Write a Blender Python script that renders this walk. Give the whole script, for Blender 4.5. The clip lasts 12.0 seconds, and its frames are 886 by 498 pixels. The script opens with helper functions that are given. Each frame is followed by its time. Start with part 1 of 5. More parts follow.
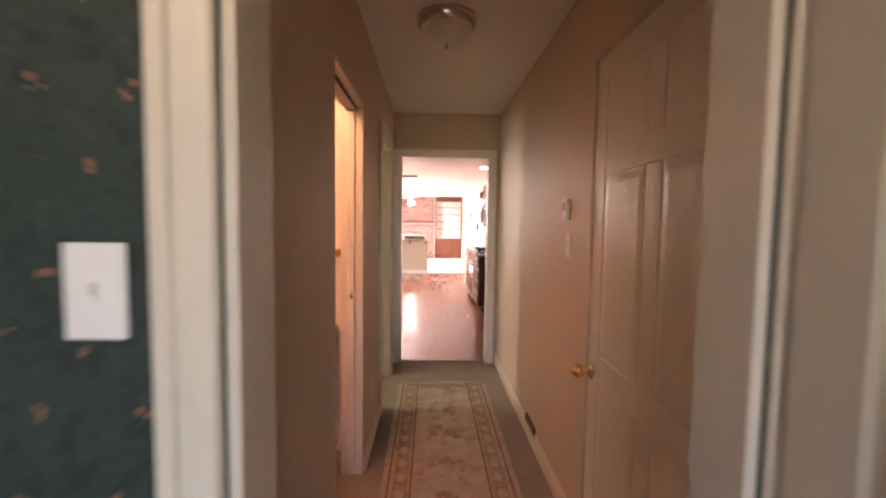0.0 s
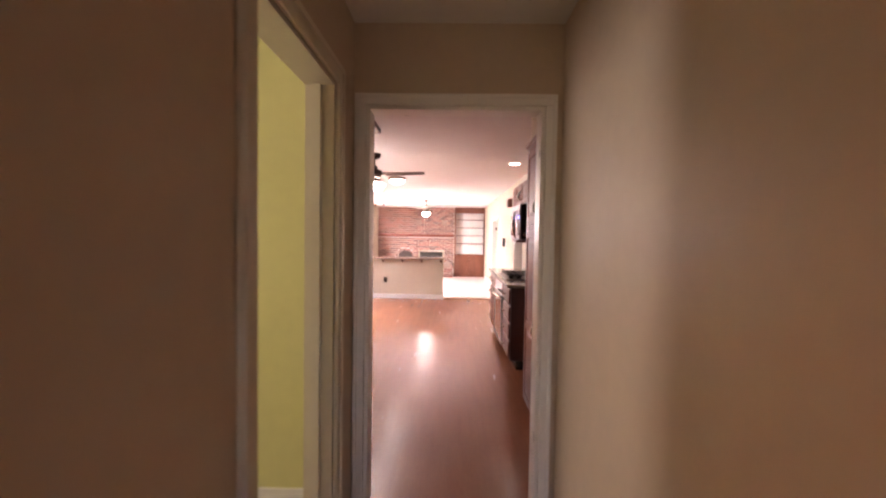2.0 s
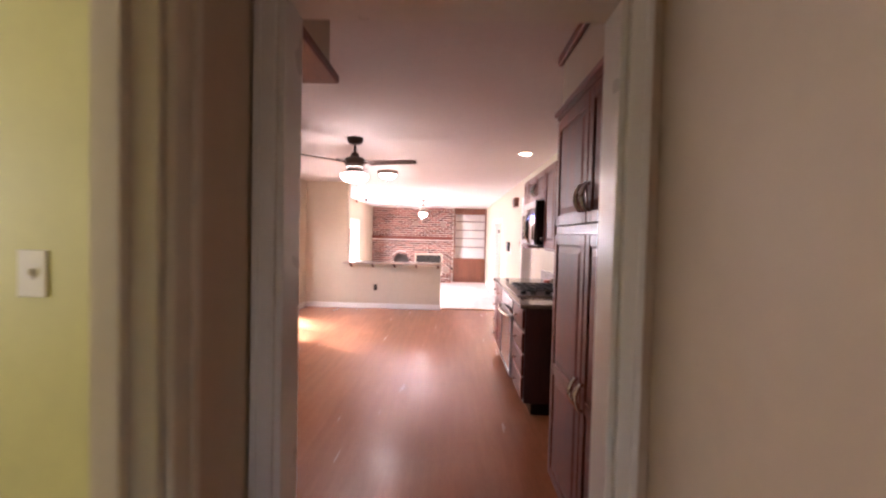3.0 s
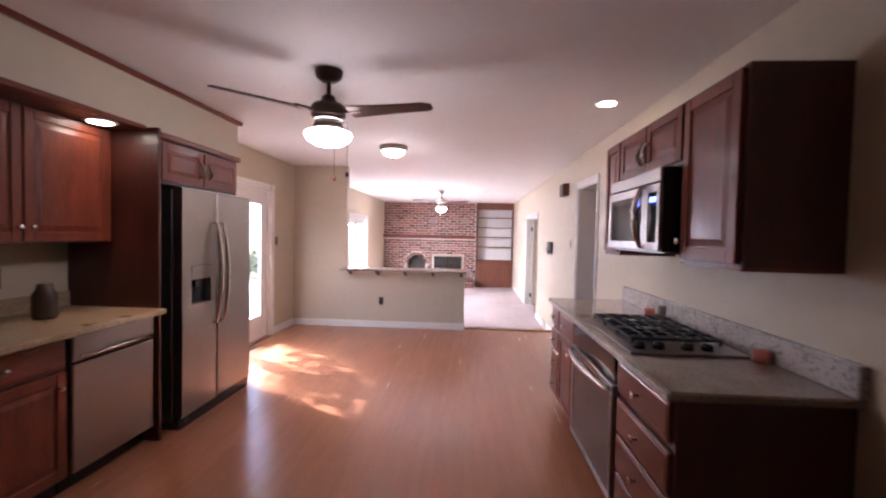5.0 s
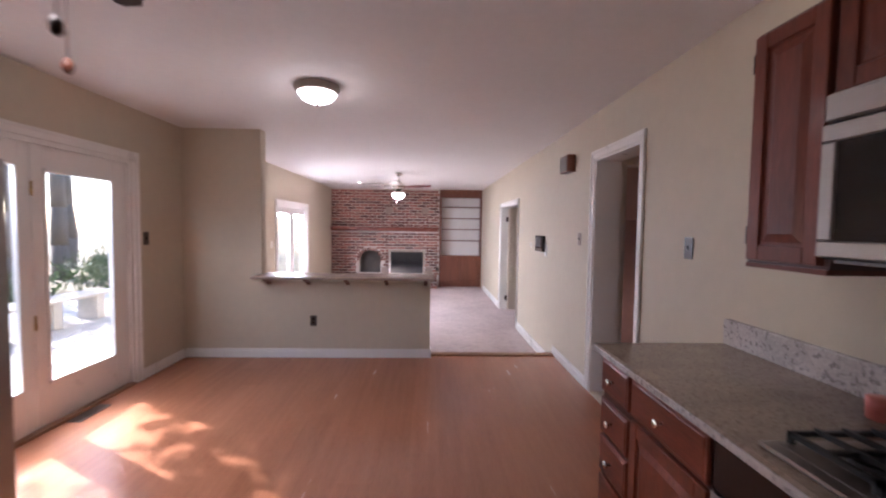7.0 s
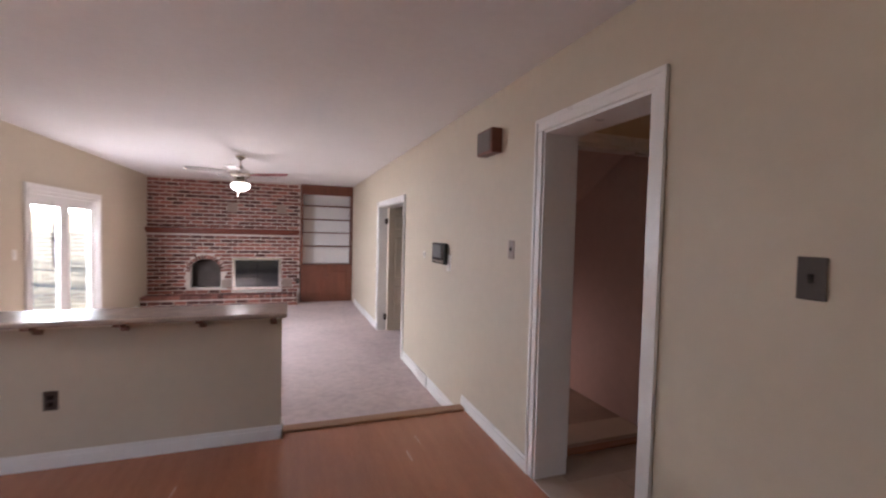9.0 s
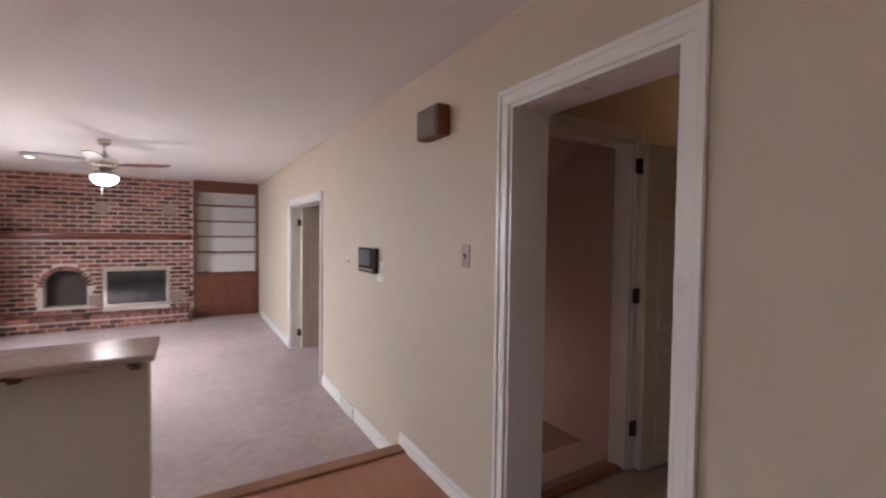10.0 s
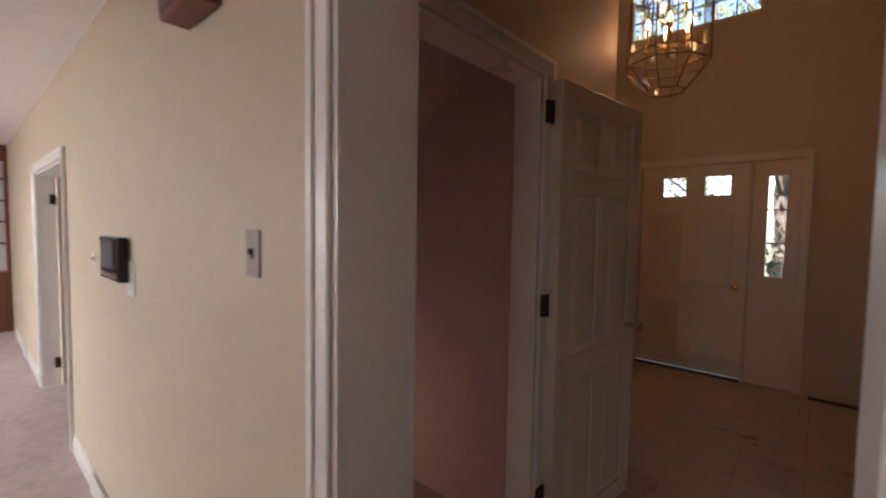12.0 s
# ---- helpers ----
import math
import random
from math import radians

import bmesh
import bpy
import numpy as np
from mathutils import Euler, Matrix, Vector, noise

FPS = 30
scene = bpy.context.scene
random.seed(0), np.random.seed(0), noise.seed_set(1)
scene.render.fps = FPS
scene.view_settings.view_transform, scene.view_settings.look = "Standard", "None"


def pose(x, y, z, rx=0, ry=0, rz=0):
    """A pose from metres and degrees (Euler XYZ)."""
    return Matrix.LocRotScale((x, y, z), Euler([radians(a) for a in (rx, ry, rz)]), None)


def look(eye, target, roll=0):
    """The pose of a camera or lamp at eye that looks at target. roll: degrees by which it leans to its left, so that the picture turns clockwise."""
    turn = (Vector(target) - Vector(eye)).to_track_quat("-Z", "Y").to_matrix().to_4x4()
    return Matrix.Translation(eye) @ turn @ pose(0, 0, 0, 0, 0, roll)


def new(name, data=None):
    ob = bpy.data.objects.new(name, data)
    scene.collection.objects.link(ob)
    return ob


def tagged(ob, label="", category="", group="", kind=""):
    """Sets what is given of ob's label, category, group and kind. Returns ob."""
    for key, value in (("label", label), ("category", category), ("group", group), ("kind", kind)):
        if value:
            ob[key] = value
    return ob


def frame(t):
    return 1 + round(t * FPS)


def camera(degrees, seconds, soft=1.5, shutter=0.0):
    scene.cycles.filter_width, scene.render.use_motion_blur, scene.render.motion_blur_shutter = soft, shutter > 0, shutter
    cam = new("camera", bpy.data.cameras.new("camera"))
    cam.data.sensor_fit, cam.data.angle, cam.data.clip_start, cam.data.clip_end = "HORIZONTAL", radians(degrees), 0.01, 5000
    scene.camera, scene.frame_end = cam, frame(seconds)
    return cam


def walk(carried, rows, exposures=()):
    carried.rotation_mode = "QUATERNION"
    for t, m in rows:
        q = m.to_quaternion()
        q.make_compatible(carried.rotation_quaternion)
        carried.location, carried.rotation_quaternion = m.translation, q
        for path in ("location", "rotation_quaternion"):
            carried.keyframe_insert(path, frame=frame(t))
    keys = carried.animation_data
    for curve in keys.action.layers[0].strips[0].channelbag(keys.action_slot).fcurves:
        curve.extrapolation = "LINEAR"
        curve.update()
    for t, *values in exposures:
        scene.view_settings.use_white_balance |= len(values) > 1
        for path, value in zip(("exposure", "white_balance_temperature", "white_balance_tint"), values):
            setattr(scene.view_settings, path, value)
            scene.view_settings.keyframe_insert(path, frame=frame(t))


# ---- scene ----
cam = camera(92.1, 12.0, soft=2.2, shutter=0.5)

PATH = [
    (0, (-0.154, -4.161, 1.407), (-0.091, -2.166, 1.276), 0.8),
    (0.5, (-0.09, -3.678, 1.415), (-0.052, -1.682, 1.303), 1.1),
    (1, (-0.045, -3.169, 1.406), (-0.062, -1.171, 1.303), 0.9),
    (1.5, (-0.021, -2.653, 1.399), (-0.07, -0.655, 1.313), 0.8),
    (2, (-0.017, -2.114, 1.407), (-0.059, -0.115, 1.339), 0.9),
    (2.5, (-0.011, -1.602, 1.399), (-0.023, 0.398, 1.346), 1.1),
    (3, (0.002, -1.085, 1.419), (-0.038, 0.914, 1.361), 1.4),
    (3.5, (-0.034, -0.612, 1.416), (-0.106, 1.386, 1.35), 1.1),
    (5.5, (-0.178, 1.225, 1.43), (-0.304, 3.22, 1.362), 1.3),
    (6, (-0.215, 1.668, 1.429), (-0.304, 3.664, 1.36), 1.2),
    (6.5, (-0.225, 2.095, 1.429), (-0.255, 4.093, 1.348), 0.7),
    (7, (-0.228, 2.545, 1.433), (-0.159, 4.542, 1.33), 0.8),
    (7.2, (-0.238, 2.712, 1.434), (-0.113, 4.705, 1.326), 1.0),
    (8.8, (-0.14, 3.93, 1.432), (0.456, 5.838, 1.362), 1.5),
    (9, (-0.157, 4.086, 1.437), (0.52, 5.966, 1.361), 1.4),
    (9.5, (-0.11, 4.424, 1.445), (0.738, 6.234, 1.38), 1.1),
    (10, (-0.041, 4.709, 1.443), (0.988, 6.423, 1.38), 0.7),
    (10.5, (0.11, 4.958, 1.436), (1.284, 6.576, 1.368), 0.0),
    (11, (0.27, 5.166, 1.43), (1.584, 6.672, 1.357), -0.1),
    (11.5, (0.485, 5.364, 1.425), (1.928, 6.746, 1.338), 0.2),
    (12, (0.718, 5.494, 1.414), (2.218, 6.812, 1.304), 0.9),
]
walk(cam, [(t, look(eye, target, roll)) for t, eye, target, roll in PATH],
     exposures=[(0, 4.3, 7150, 29), (0.5, 4.3, 7150, 29), (1.0, 3.85, 7150, 30), (2.0, 3.75, 7050, 33), (3.7, 3.45, 6050, 27), (5.5, 2.75, 5700, 22), (7.0, 2.15, 5650, 20), (9.0, 1.85, 5850, 16), (10.5, 1.85, 6000, 15), (12, 1.98, 6350, 14)])

# ---- world and large lights ----
world = bpy.data.worlds.new("world")
scene.world = world
world.use_nodes = True
wn = world.node_tree.nodes
sky = wn.new("ShaderNodeTexSky")
sky.sky_type = 'NISHITA'
sky.sun_disc = False
sky.sun_elevation = radians(39)
sky.sun_rotation = radians(-61)
wn["Background"].inputs["Strength"].default_value = 0.15
world.node_tree.links.new(sky.outputs[0], wn["Background"].inputs["Color"])


def lamp(name, kind, at, power, color=(1, 1, 1), size=0.1, toward=None, sy=None):
    d = bpy.data.lights.new(name, kind)
    d.energy, d.color = power, color
    if kind == 'AREA':
        d.size = size
        if sy:
            d.shape, d.size_y = 'RECTANGLE', sy
    elif kind == 'SUN':
        d.angle = size
    else:
        d.shadow_soft_size = size
    ob = new(name, d)
    ob.matrix_world = look(at, toward) if toward else Matrix.Translation(at)
    return ob


lamp("sun", 'SUN', (-10.7, 6, 10), 5.0, (1, 0.95, 0.86), radians(0.5), (0, 0, 0))
WARM = (1, 0.62, 0.34)
SOFT = (1, 0.88, 0.78)
lamp("bath_light", 'POINT', (-0.86, -2.5, 2.15), 1.5, (1, 0.53, 0.3), 0.12)
# unseen fill lamp added to brighten the papered room and hall start
lamp("papered_room_fill", 'POINT', (-0.9, -4.6, 2.1), 0.4, (1, 0.8, 0.6), 0.15)
lamp("side_room_daylight", 'AREA', (-3.4, -1.5, 1.5), 5.5, (0.97, 1, 0.97), 1.2, (0, -1.2, 1.2), 1.3)
lamp("kitchen_fan_light", 'POINT', (-1.04, 3.42, 1.93), 0.8, SOFT, 0.1)
lamp("dome_bulb", 'POINT', (-1.04, 5.70, 2.26), 0.45, SOFT, 0.09)
lamp("living_fan_bulb", 'POINT', (-0.80, 10.6, 1.9), 3, SOFT, 0.09)
lamp("recessed_bulb", 'SPOT', (0.86, 4.06, 2.40), 1.2, SOFT, 0.05, (0.86, 4.06, 0))
lamp("valance_bulb", 'SPOT', (-2.38, 3.25, 2.05), 1.7, (1, 0.55, 0.32), 0.05, (-2.42, 3.25, 0))
lamp("foyer_chandelier_bulbs", 'POINT', (3.6, 6.24, 2.62), 5.4, (1, 0.47, 0.22), 0.02)
# unseen lamp added low in the stairwell to lift its dark walls
lamp("stairwell_fill", 'POINT', (1.78, 7.5, 0.35), 0.42, (1, 0.72, 0.62), 0.05)
# strip lamps added outside, under the glazed door heads, to strengthen the daylight
lamp("living_daylight_strip", 'AREA', (-3.02, 10.87, 1.66), 68, (0.93, 0.96, 1), 1.6, (0.2, 10.6, 0.6), 0.16)
lamp("patio_daylight_strip", 'AREA', (-3.02, 5.5, 1.88), 5, (0.9, 0.95, 1), 1.5, (0.2, 5.5, 0.4), 0.1)

# ---- materials ----


def mat(name, color, rough=0.5, metal=0.0, var=0.12, scale=6.0, bump=0.0, bscale=80.0, stretch=(1, 1, 1), spec=0.5, rnd=0.0,
        island=0.0, color2=None, coat=0.0, rvar=0.08):
    """A surface with broad and fine variation of colour, gloss and relief, in object metres."""
    m = bpy.data.materials.new(name)
    m.use_nodes = True
    nt = m.node_tree
    n, l = nt.nodes, nt.links
    b = n["Principled BSDF"]
    b.inputs["Metallic"].default_value = metal
    b.inputs["Specular IOR Level"].default_value = spec
    b.inputs["Coat Weight"].default_value = coat
    b.inputs["Coat Roughness"].default_value = 0.12
    tc = n.new("ShaderNodeNewGeometry")
    mp = n.new("ShaderNodeMapping")
    mp.inputs["Scale"].default_value = stretch
    l.new(tc.outputs["Position"], mp.inputs["Vector"])
    big, fine = n.new("ShaderNodeTexNoise"), n.new("ShaderNodeTexNoise")
    big.inputs["Scale"].default_value, fine.inputs["Scale"].default_value = scale, scale * 9
    big.inputs["Detail"].default_value = fine.inputs["Detail"].default_value = 4
    for t in (big, fine):
        l.new(mp.outputs[0], t.inputs["Vector"])
    add = n.new("ShaderNodeMath")
    add.operation = 'ADD'
    l.new(big.outputs[0], add.inputs[0])
    l.new(fine.outputs[0], add.inputs[1])
    half = n.new("ShaderNodeMath")
    half.operation = 'MULTIPLY'
    half.inputs[1].default_value = 0.5
    l.new(add.outputs[0], half.inputs[0])
    src = half.outputs[0]
    if rnd or island:
        inf = n.new("ShaderNodeObjectInfo") if rnd else tc
        mx = n.new("ShaderNodeMath")
        mx.operation = 'MULTIPLY_ADD'
        mx.inputs[1].default_value = rnd or island
        l.new(inf.outputs["Random" if rnd else "Random Per Island"], mx.inputs[0])
        sub = n.new("ShaderNodeMath")
        sub.operation = 'SUBTRACT'
        l.new(src, sub.inputs[0])
        sub.inputs[1].default_value = (rnd or island) / 2
        l.new(sub.outputs[0], mx.inputs[2])
        src = mx.outputs[0]
    ramp = n.new("ShaderNodeValToRGB")
    lo = [max(0, c * (1 - var)) for c in color]
    hi = list(color2) if color2 else [min(1, c * (1 + var)) for c in color]
    ramp.color_ramp.elements[0].position, ramp.color_ramp.elements[1].position = 0.3, 0.7
    ramp.color_ramp.elements[0].color, ramp.color_ramp.elements[1].color = (*lo, 1), (*hi, 1)
    l.new(src, ramp.inputs[0])
    l.new(ramp.outputs[0], b.inputs["Base Color"])
    rr = n.new("ShaderNodeMapRange")
    rr.inputs["To Min"].default_value, rr.inputs["To Max"].default_value = max(0.03, rough - rvar), min(1, rough + rvar)
    l.new(big.outputs[0], rr.inputs["Value"])
    l.new(rr.outputs[0], b.inputs["Roughness"])
    if bump:
        bn, bp = n.new("ShaderNodeTexNoise"), n.new("ShaderNodeBump")
        bn.inputs["Scale"].default_value, bn.inputs["Detail"].default_value = bscale, 3
        bp.inputs["Strength"].default_value, bp.inputs["Distance"].default_value = bump, 0.01
        l.new(mp.outputs[0], bn.inputs["Vector"])
        l.new(bn.outputs[0], bp.inputs["Height"])
        l.new(bp.outputs[0], b.inputs["Normal"])
    return m


def glow(name, color, strength):
    m = bpy.data.materials.new(name)
    m.use_nodes = True
    b = m.node_tree.nodes["Principled BSDF"]
    b.inputs["Base Color"].default_value = (0.9, 0.88, 0.84, 1)
    b.inputs["Emission Color"].default_value = (*color, 1)
    b.inputs["Emission Strength"].default_value = strength
    b.inputs["Roughness"].default_value = 0.3
    return m


def clear_glass(name, tint=(1, 1, 1), rough=0.0):
    m = bpy.data.materials.new(name)
    m.use_nodes = True
    b = m.node_tree.nodes["Principled BSDF"]
    b.inputs["Base Color"].default_value = (*tint, 1)
    b.inputs["Transmission Weight"].default_value = 1
    b.inputs["Roughness"].default_value = rough
    b.inputs["IOR"].default_value = 1.45
    return m


def speckle(name, base, dark, light, scale, rough):
    m = mat(name, base, rough, 0, 0.25, 9)
    nt = m.node_tree
    n, l = nt.nodes, nt.links
    b, geo = n["Principled BSDF"], n.new("ShaderNodeNewGeometry")
    last = n["Color Ramp"].outputs[0]
    for col, sc, cut in ((dark, scale, 0.36), (light, scale * 1.7, 0.30)):
        v = n.new("ShaderNodeTexNoise")
        v.inputs["Scale"].default_value, v.inputs["Detail"].default_value = sc, 2
        l.new(geo.outputs["Position"], v.inputs["Vector"])
        r = n.new("ShaderNodeValToRGB")
        r.color_ramp.elements[0].position, r.color_ramp.elements[1].position = cut, cut + 0.08
        r.color_ramp.elements[0].color, r.color_ramp.elements[1].color = (1, 1, 1, 1), (0, 0, 0, 1)
        l.new(v.outputs[0], r.inputs[0])
        mx = n.new("ShaderNodeMix")
        mx.data_type = 'RGBA'
        l.new(r.outputs[0], mx.inputs[0])
        l.new(last, mx.inputs[6])
        mx.inputs[7].default_value = (*col, 1)
        last = mx.outputs[2]
    l.new(last, b.inputs["Base Color"])
    return m


WALL = mat("beige_paint", (0.555, 0.472, 0.355), 0.6, var=0.04, scale=1.5, bump=0.05, bscale=140)
HALLP = mat("hall_paint", (0.57, 0.45, 0.33), 0.55, var=0.05, scale=1.5, bump=0.05, bscale=140)
CEIL = mat("ceiling_paint", (0.78, 0.75, 0.73), 0.8, var=0.03, scale=2, bump=0.1, bscale=90)
TRIM = mat("white_gloss_trim", (0.78, 0.75, 0.71), 0.3, var=0.03, scale=4, bump=0.02, bscale=30)
CREAM = mat("cream_door_paint", (0.68, 0.60, 0.48), 0.32, var=0.04, scale=4, bump=0.03, bscale=30)
GREEN = mat("yellow_green_paint", (0.64, 0.61, 0.28), 0.45, var=0.04, scale=2, bump=0.04, bscale=120)
BATHP = mat("bath_paint", (0.76, 0.67, 0.58), 0.5, var=0.03, scale=2)
CHERRY = mat("cherry_wood", (0.17, 0.040, 0.020), 0.42, var=0.4, scale=3, stretch=(5, 5, 0.6), bump=0.05, bscale=40, coat=0.08, spec=0.3)
CHERRY_H = mat("cherry_wood_level", (0.16, 0.04, 0.022), 0.34, var=0.4, scale=3, stretch=(6, 0.6, 6), bump=0.05, bscale=40, coat=0.08, spec=0.3)
# darker than the cherry fronts; used for carcasses and end panels
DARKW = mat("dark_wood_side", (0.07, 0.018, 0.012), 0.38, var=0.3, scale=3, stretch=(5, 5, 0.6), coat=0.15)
WALNUT = mat("bookcase_wood", (0.15, 0.048, 0.024), 0.42, var=0.35, scale=3, stretch=(4, 4, 0.5), bump=0.04, bscale=40)
LAMIN = mat("laminate_plank", (0.37, 0.148, 0.077), 0.24, var=0.14, scale=2.2, stretch=(9, 0.7, 1), rnd=0.14, bump=0.006, bscale=60)
LAMBASE = mat("laminate_joint", (0.25, 0.1, 0.05), 0.5)
NOSE = mat("stair_nosing", (0.28, 0.13, 0.06), 0.35, var=0.2, stretch=(0.6, 8, 8))
CARPET = mat("pale_carpet", (0.53, 0.43, 0.405), 0.95, var=0.2, scale=1.6, bump=0.9, bscale=260, spec=0.1)
HCARPET = mat("hall_carpet", (0.34, 0.28, 0.22), 0.95, var=0.15, scale=4, bump=0.9, bscale=260, spec=0.1)
GRANITE = speckle("granite", (0.27, 0.21, 0.165), (0.19, 0.145, 0.11), (0.33, 0.27, 0.22), 60, 0.1)
GRANITE_L = speckle("pale_granite", (0.53, 0.48, 0.46), (0.28, 0.25, 0.24), (0.62, 0.6, 0.58), 60, 0.2)
CAPTOP = speckle("pinkish_tan_ledge", (0.40, 0.315, 0.26), (0.35, 0.27, 0.22), (0.45, 0.37, 0.31), 140, 0.22)
LAMTOP = speckle("tan_laminate_top", (0.40, 0.29, 0.17), (0.28, 0.2, 0.13), (0.5, 0.42, 0.3), 60, 0.3)
STEEL = mat("brushed_steel", (0.30, 0.265, 0.25), 0.36, 1.0, var=0.06, scale=5, stretch=(1, 1, 14), bump=0.02, bscale=60)
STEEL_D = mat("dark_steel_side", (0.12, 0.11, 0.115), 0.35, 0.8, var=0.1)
CHROME = mat("polished_nickel", (0.7, 0.67, 0.62), 0.18, 1.0, var=0.03)
BRASS = mat("brass", (0.62, 0.42, 0.16), 0.25, 1.0, var=0.08)
BRONZE = mat("oil_rubbed_bronze", (0.055, 0.032, 0.024), 0.38, 0.7, var=0.2)
BLACK = mat("black_enamel", (0.012, 0.012, 0.013), 0.25, var=0.2)
IRON = mat("cast_iron", (0.018, 0.018, 0.02), 0.55, 0.2, var=0.3, bump=0.2, bscale=200)
DGLASS = mat("dark_oven_glass", (0.012, 0.013, 0.016), 0.06, var=0.1, spec=0.8)
BROWNP = mat("brown_switch_plate", (0.05, 0.032, 0.022), 0.4, var=0.1)
WHITEP = mat("white_plastic", (0.78, 0.75, 0.7), 0.35, var=0.02)
PORC = mat("white_porcelain", (0.8, 0.76, 0.7), 0.12, var=0.02, coat=0.4)
MORTAR = mat("pale_mortar", (0.60, 0.53, 0.47), 0.9, var=0.15, scale=8, bump=0.5, bscale=90)
BRICK = mat("red_brick", (0.2, 0.066, 0.045), 0.85, var=0.65, scale=7, rnd=0.5, bump=0.5, bscale=70, color2=(0.30, 0.118, 0.085))
BRICK_S = mat("red_brick_field", (0.2, 0.066, 0.045), 0.85, var=0.65, scale=7, island=0.5, bump=0.5, bscale=70, color2=(0.30, 0.118, 0.085))
NICHE = mat("dark_niche_brick", (0.09, 0.075, 0.065), 0.9, var=0.35, scale=5, bump=0.3)
VENTM = mat("taupe_vent_metal", (0.3, 0.23, 0.19), 0.5, 0.2, var=0.1)
TILE = mat("beige_floor_tile", (0.46, 0.36, 0.28), 0.3, var=0.06, scale=3, rnd=0.06)
GROUT = mat("grout", (0.42, 0.33, 0.26), 0.9)
STAIRP = mat("stairwell_paint", (0.62, 0.48, 0.43), 0.7, var=0.06, scale=2)
SHADE = glow("lit_white_shade", (1, 0.93, 0.84), 2.2)
SHADE_OFF = mat("frosted_shade", (0.62, 0.58, 0.52), 0.35, var=0.05)
BULB = glow("bulb", (1, 0.85, 0.62), 5)
FLAME = glow("candle_bulb", (1, 0.62, 0.28), 2.5)
AGED = mat("aged_brass", (0.3, 0.18, 0.085), 0.35, 1.0, var=0.15)
DISPLAY = glow("blue_display", (0.1, 0.2, 1.0), 1.2)
GLASS = clear_glass("window_glass")
BEVGLASS = clear_glass("lantern_glass", (1, 0.98, 0.94), 0.0)
DECK = mat("weathered_deck", (0.42, 0.39, 0.35), 0.85, var=0.2, scale=3, stretch=(1, 8, 1), rnd=0.2)
GROUND = mat("leaf_litter", (0.22, 0.18, 0.11), 0.95, var=0.4, scale=0.8, bump=0.6, bscale=9)
BARK = mat("bark", (0.13, 0.105, 0.085), 0.95, var=0.35, scale=4, stretch=(3, 3, 0.6), bump=0.8, bscale=18)
LEAF = mat("foliage", (0.1, 0.15, 0.05), 0.6, var=0.5, scale=2, island=0.4, color2=(0.22, 0.26, 0.1))
SHRUB = mat("shrub_foliage", (0.09, 0.13, 0.05), 0.6, var=0.5, scale=2, island=0.4)
RUGF = speckle("rug_field", (0.4, 0.32, 0.24), (0.33, 0.23, 0.17), (0.44, 0.37, 0.28), 13, 0.95)
RUGB = mat("rug_border", (0.33, 0.24, 0.17), 0.95, var=0.4, scale=22, bump=0.6, bscale=300, spec=0.1)
RUGL = mat("rug_line", (0.23, 0.15, 0.1), 0.95, var=0.3, scale=30, spec=0.1)
RUGR = mat("rug_flower", (0.34, 0.21, 0.16), 0.95, var=0.4, scale=25, spec=0.1)
RUGG = mat("rug_leaf", (0.3, 0.26, 0.19), 0.95, var=0.4, scale=25, spec=0.1)
WPAPER = speckle("green_wallpaper", (0.034, 0.049, 0.042), (0.025, 0.037, 0.031), (0.05, 0.063, 0.054), 26, 0.6)
WPAPER.node_tree.nodes["Principled BSDF"].inputs["Specular IOR Level"].default_value = 0.2
WDOT = mat("wallpaper_sprig", (0.24, 0.1, 0.06), 0.6, var=0.3, scale=40)
PINK = mat("pink_plastic", (0.5, 0.13, 0.1), 0.4, var=0.1)
REDBLADE = mat("red_stained_blade", (0.22, 0.022, 0.025), 0.4, var=0.2)
GREYBLADE = mat("grey_blade", (0.3, 0.27, 0.25), 0.4, var=0.15)
SCREEN = mat("grey_plastic", (0.1, 0.1, 0.1), 0.35, var=0.1)
GRILLE = mat("grille_cloth", (0.16, 0.13, 0.11), 0.7, var=0.2, scale=40)

# ---- building tools ----
ORG = {}


def thing(name, at, label, category, group="", kind=""):
    ob = new(name)
    ob.location = at
    ORG[ob] = Vector(at)
    return tagged(ob, label, category, group, kind)


def finish(name, bm, material, org):
    bmesh.ops.recalc_face_normals(bm, faces=bm.faces[:])
    bmesh.ops.translate(bm, verts=bm.verts[:], vec=-org)
    me = bpy.data.meshes.new(name)
    bm.to_mesh(me)
    bm.free()
    me.materials.append(material)
    return me


def part(name, bm, material, parent, label="", smooth=False):
    org = ORG[parent]
    me = finish(name, bm, material, org)
    if smooth:
        me.shade_smooth()
    ob = new(name, me)
    ob.parent = parent
    ORG[ob] = org
    if label:
        ob["label"] = label
    return ob


def solo(name, bm, material, label="", category="", group="", kind="", smooth=False, at=None):
    """A thing of one mesh, with its origin at the middle of its base."""
    bm.verts.ensure_lookup_table()
    xs, ys, zs = zip(*[v.co for v in bm.verts])
    org = Vector(at or ((min(xs) + max(xs)) / 2, (min(ys) + max(ys)) / 2, min(zs)))
    me = finish(name, bm, material, org)
    if smooth:
        me.shade_smooth()
    ob = new(name, me)
    ob.location = org
    ORG[ob] = org
    return tagged(ob, label, category, group, kind)


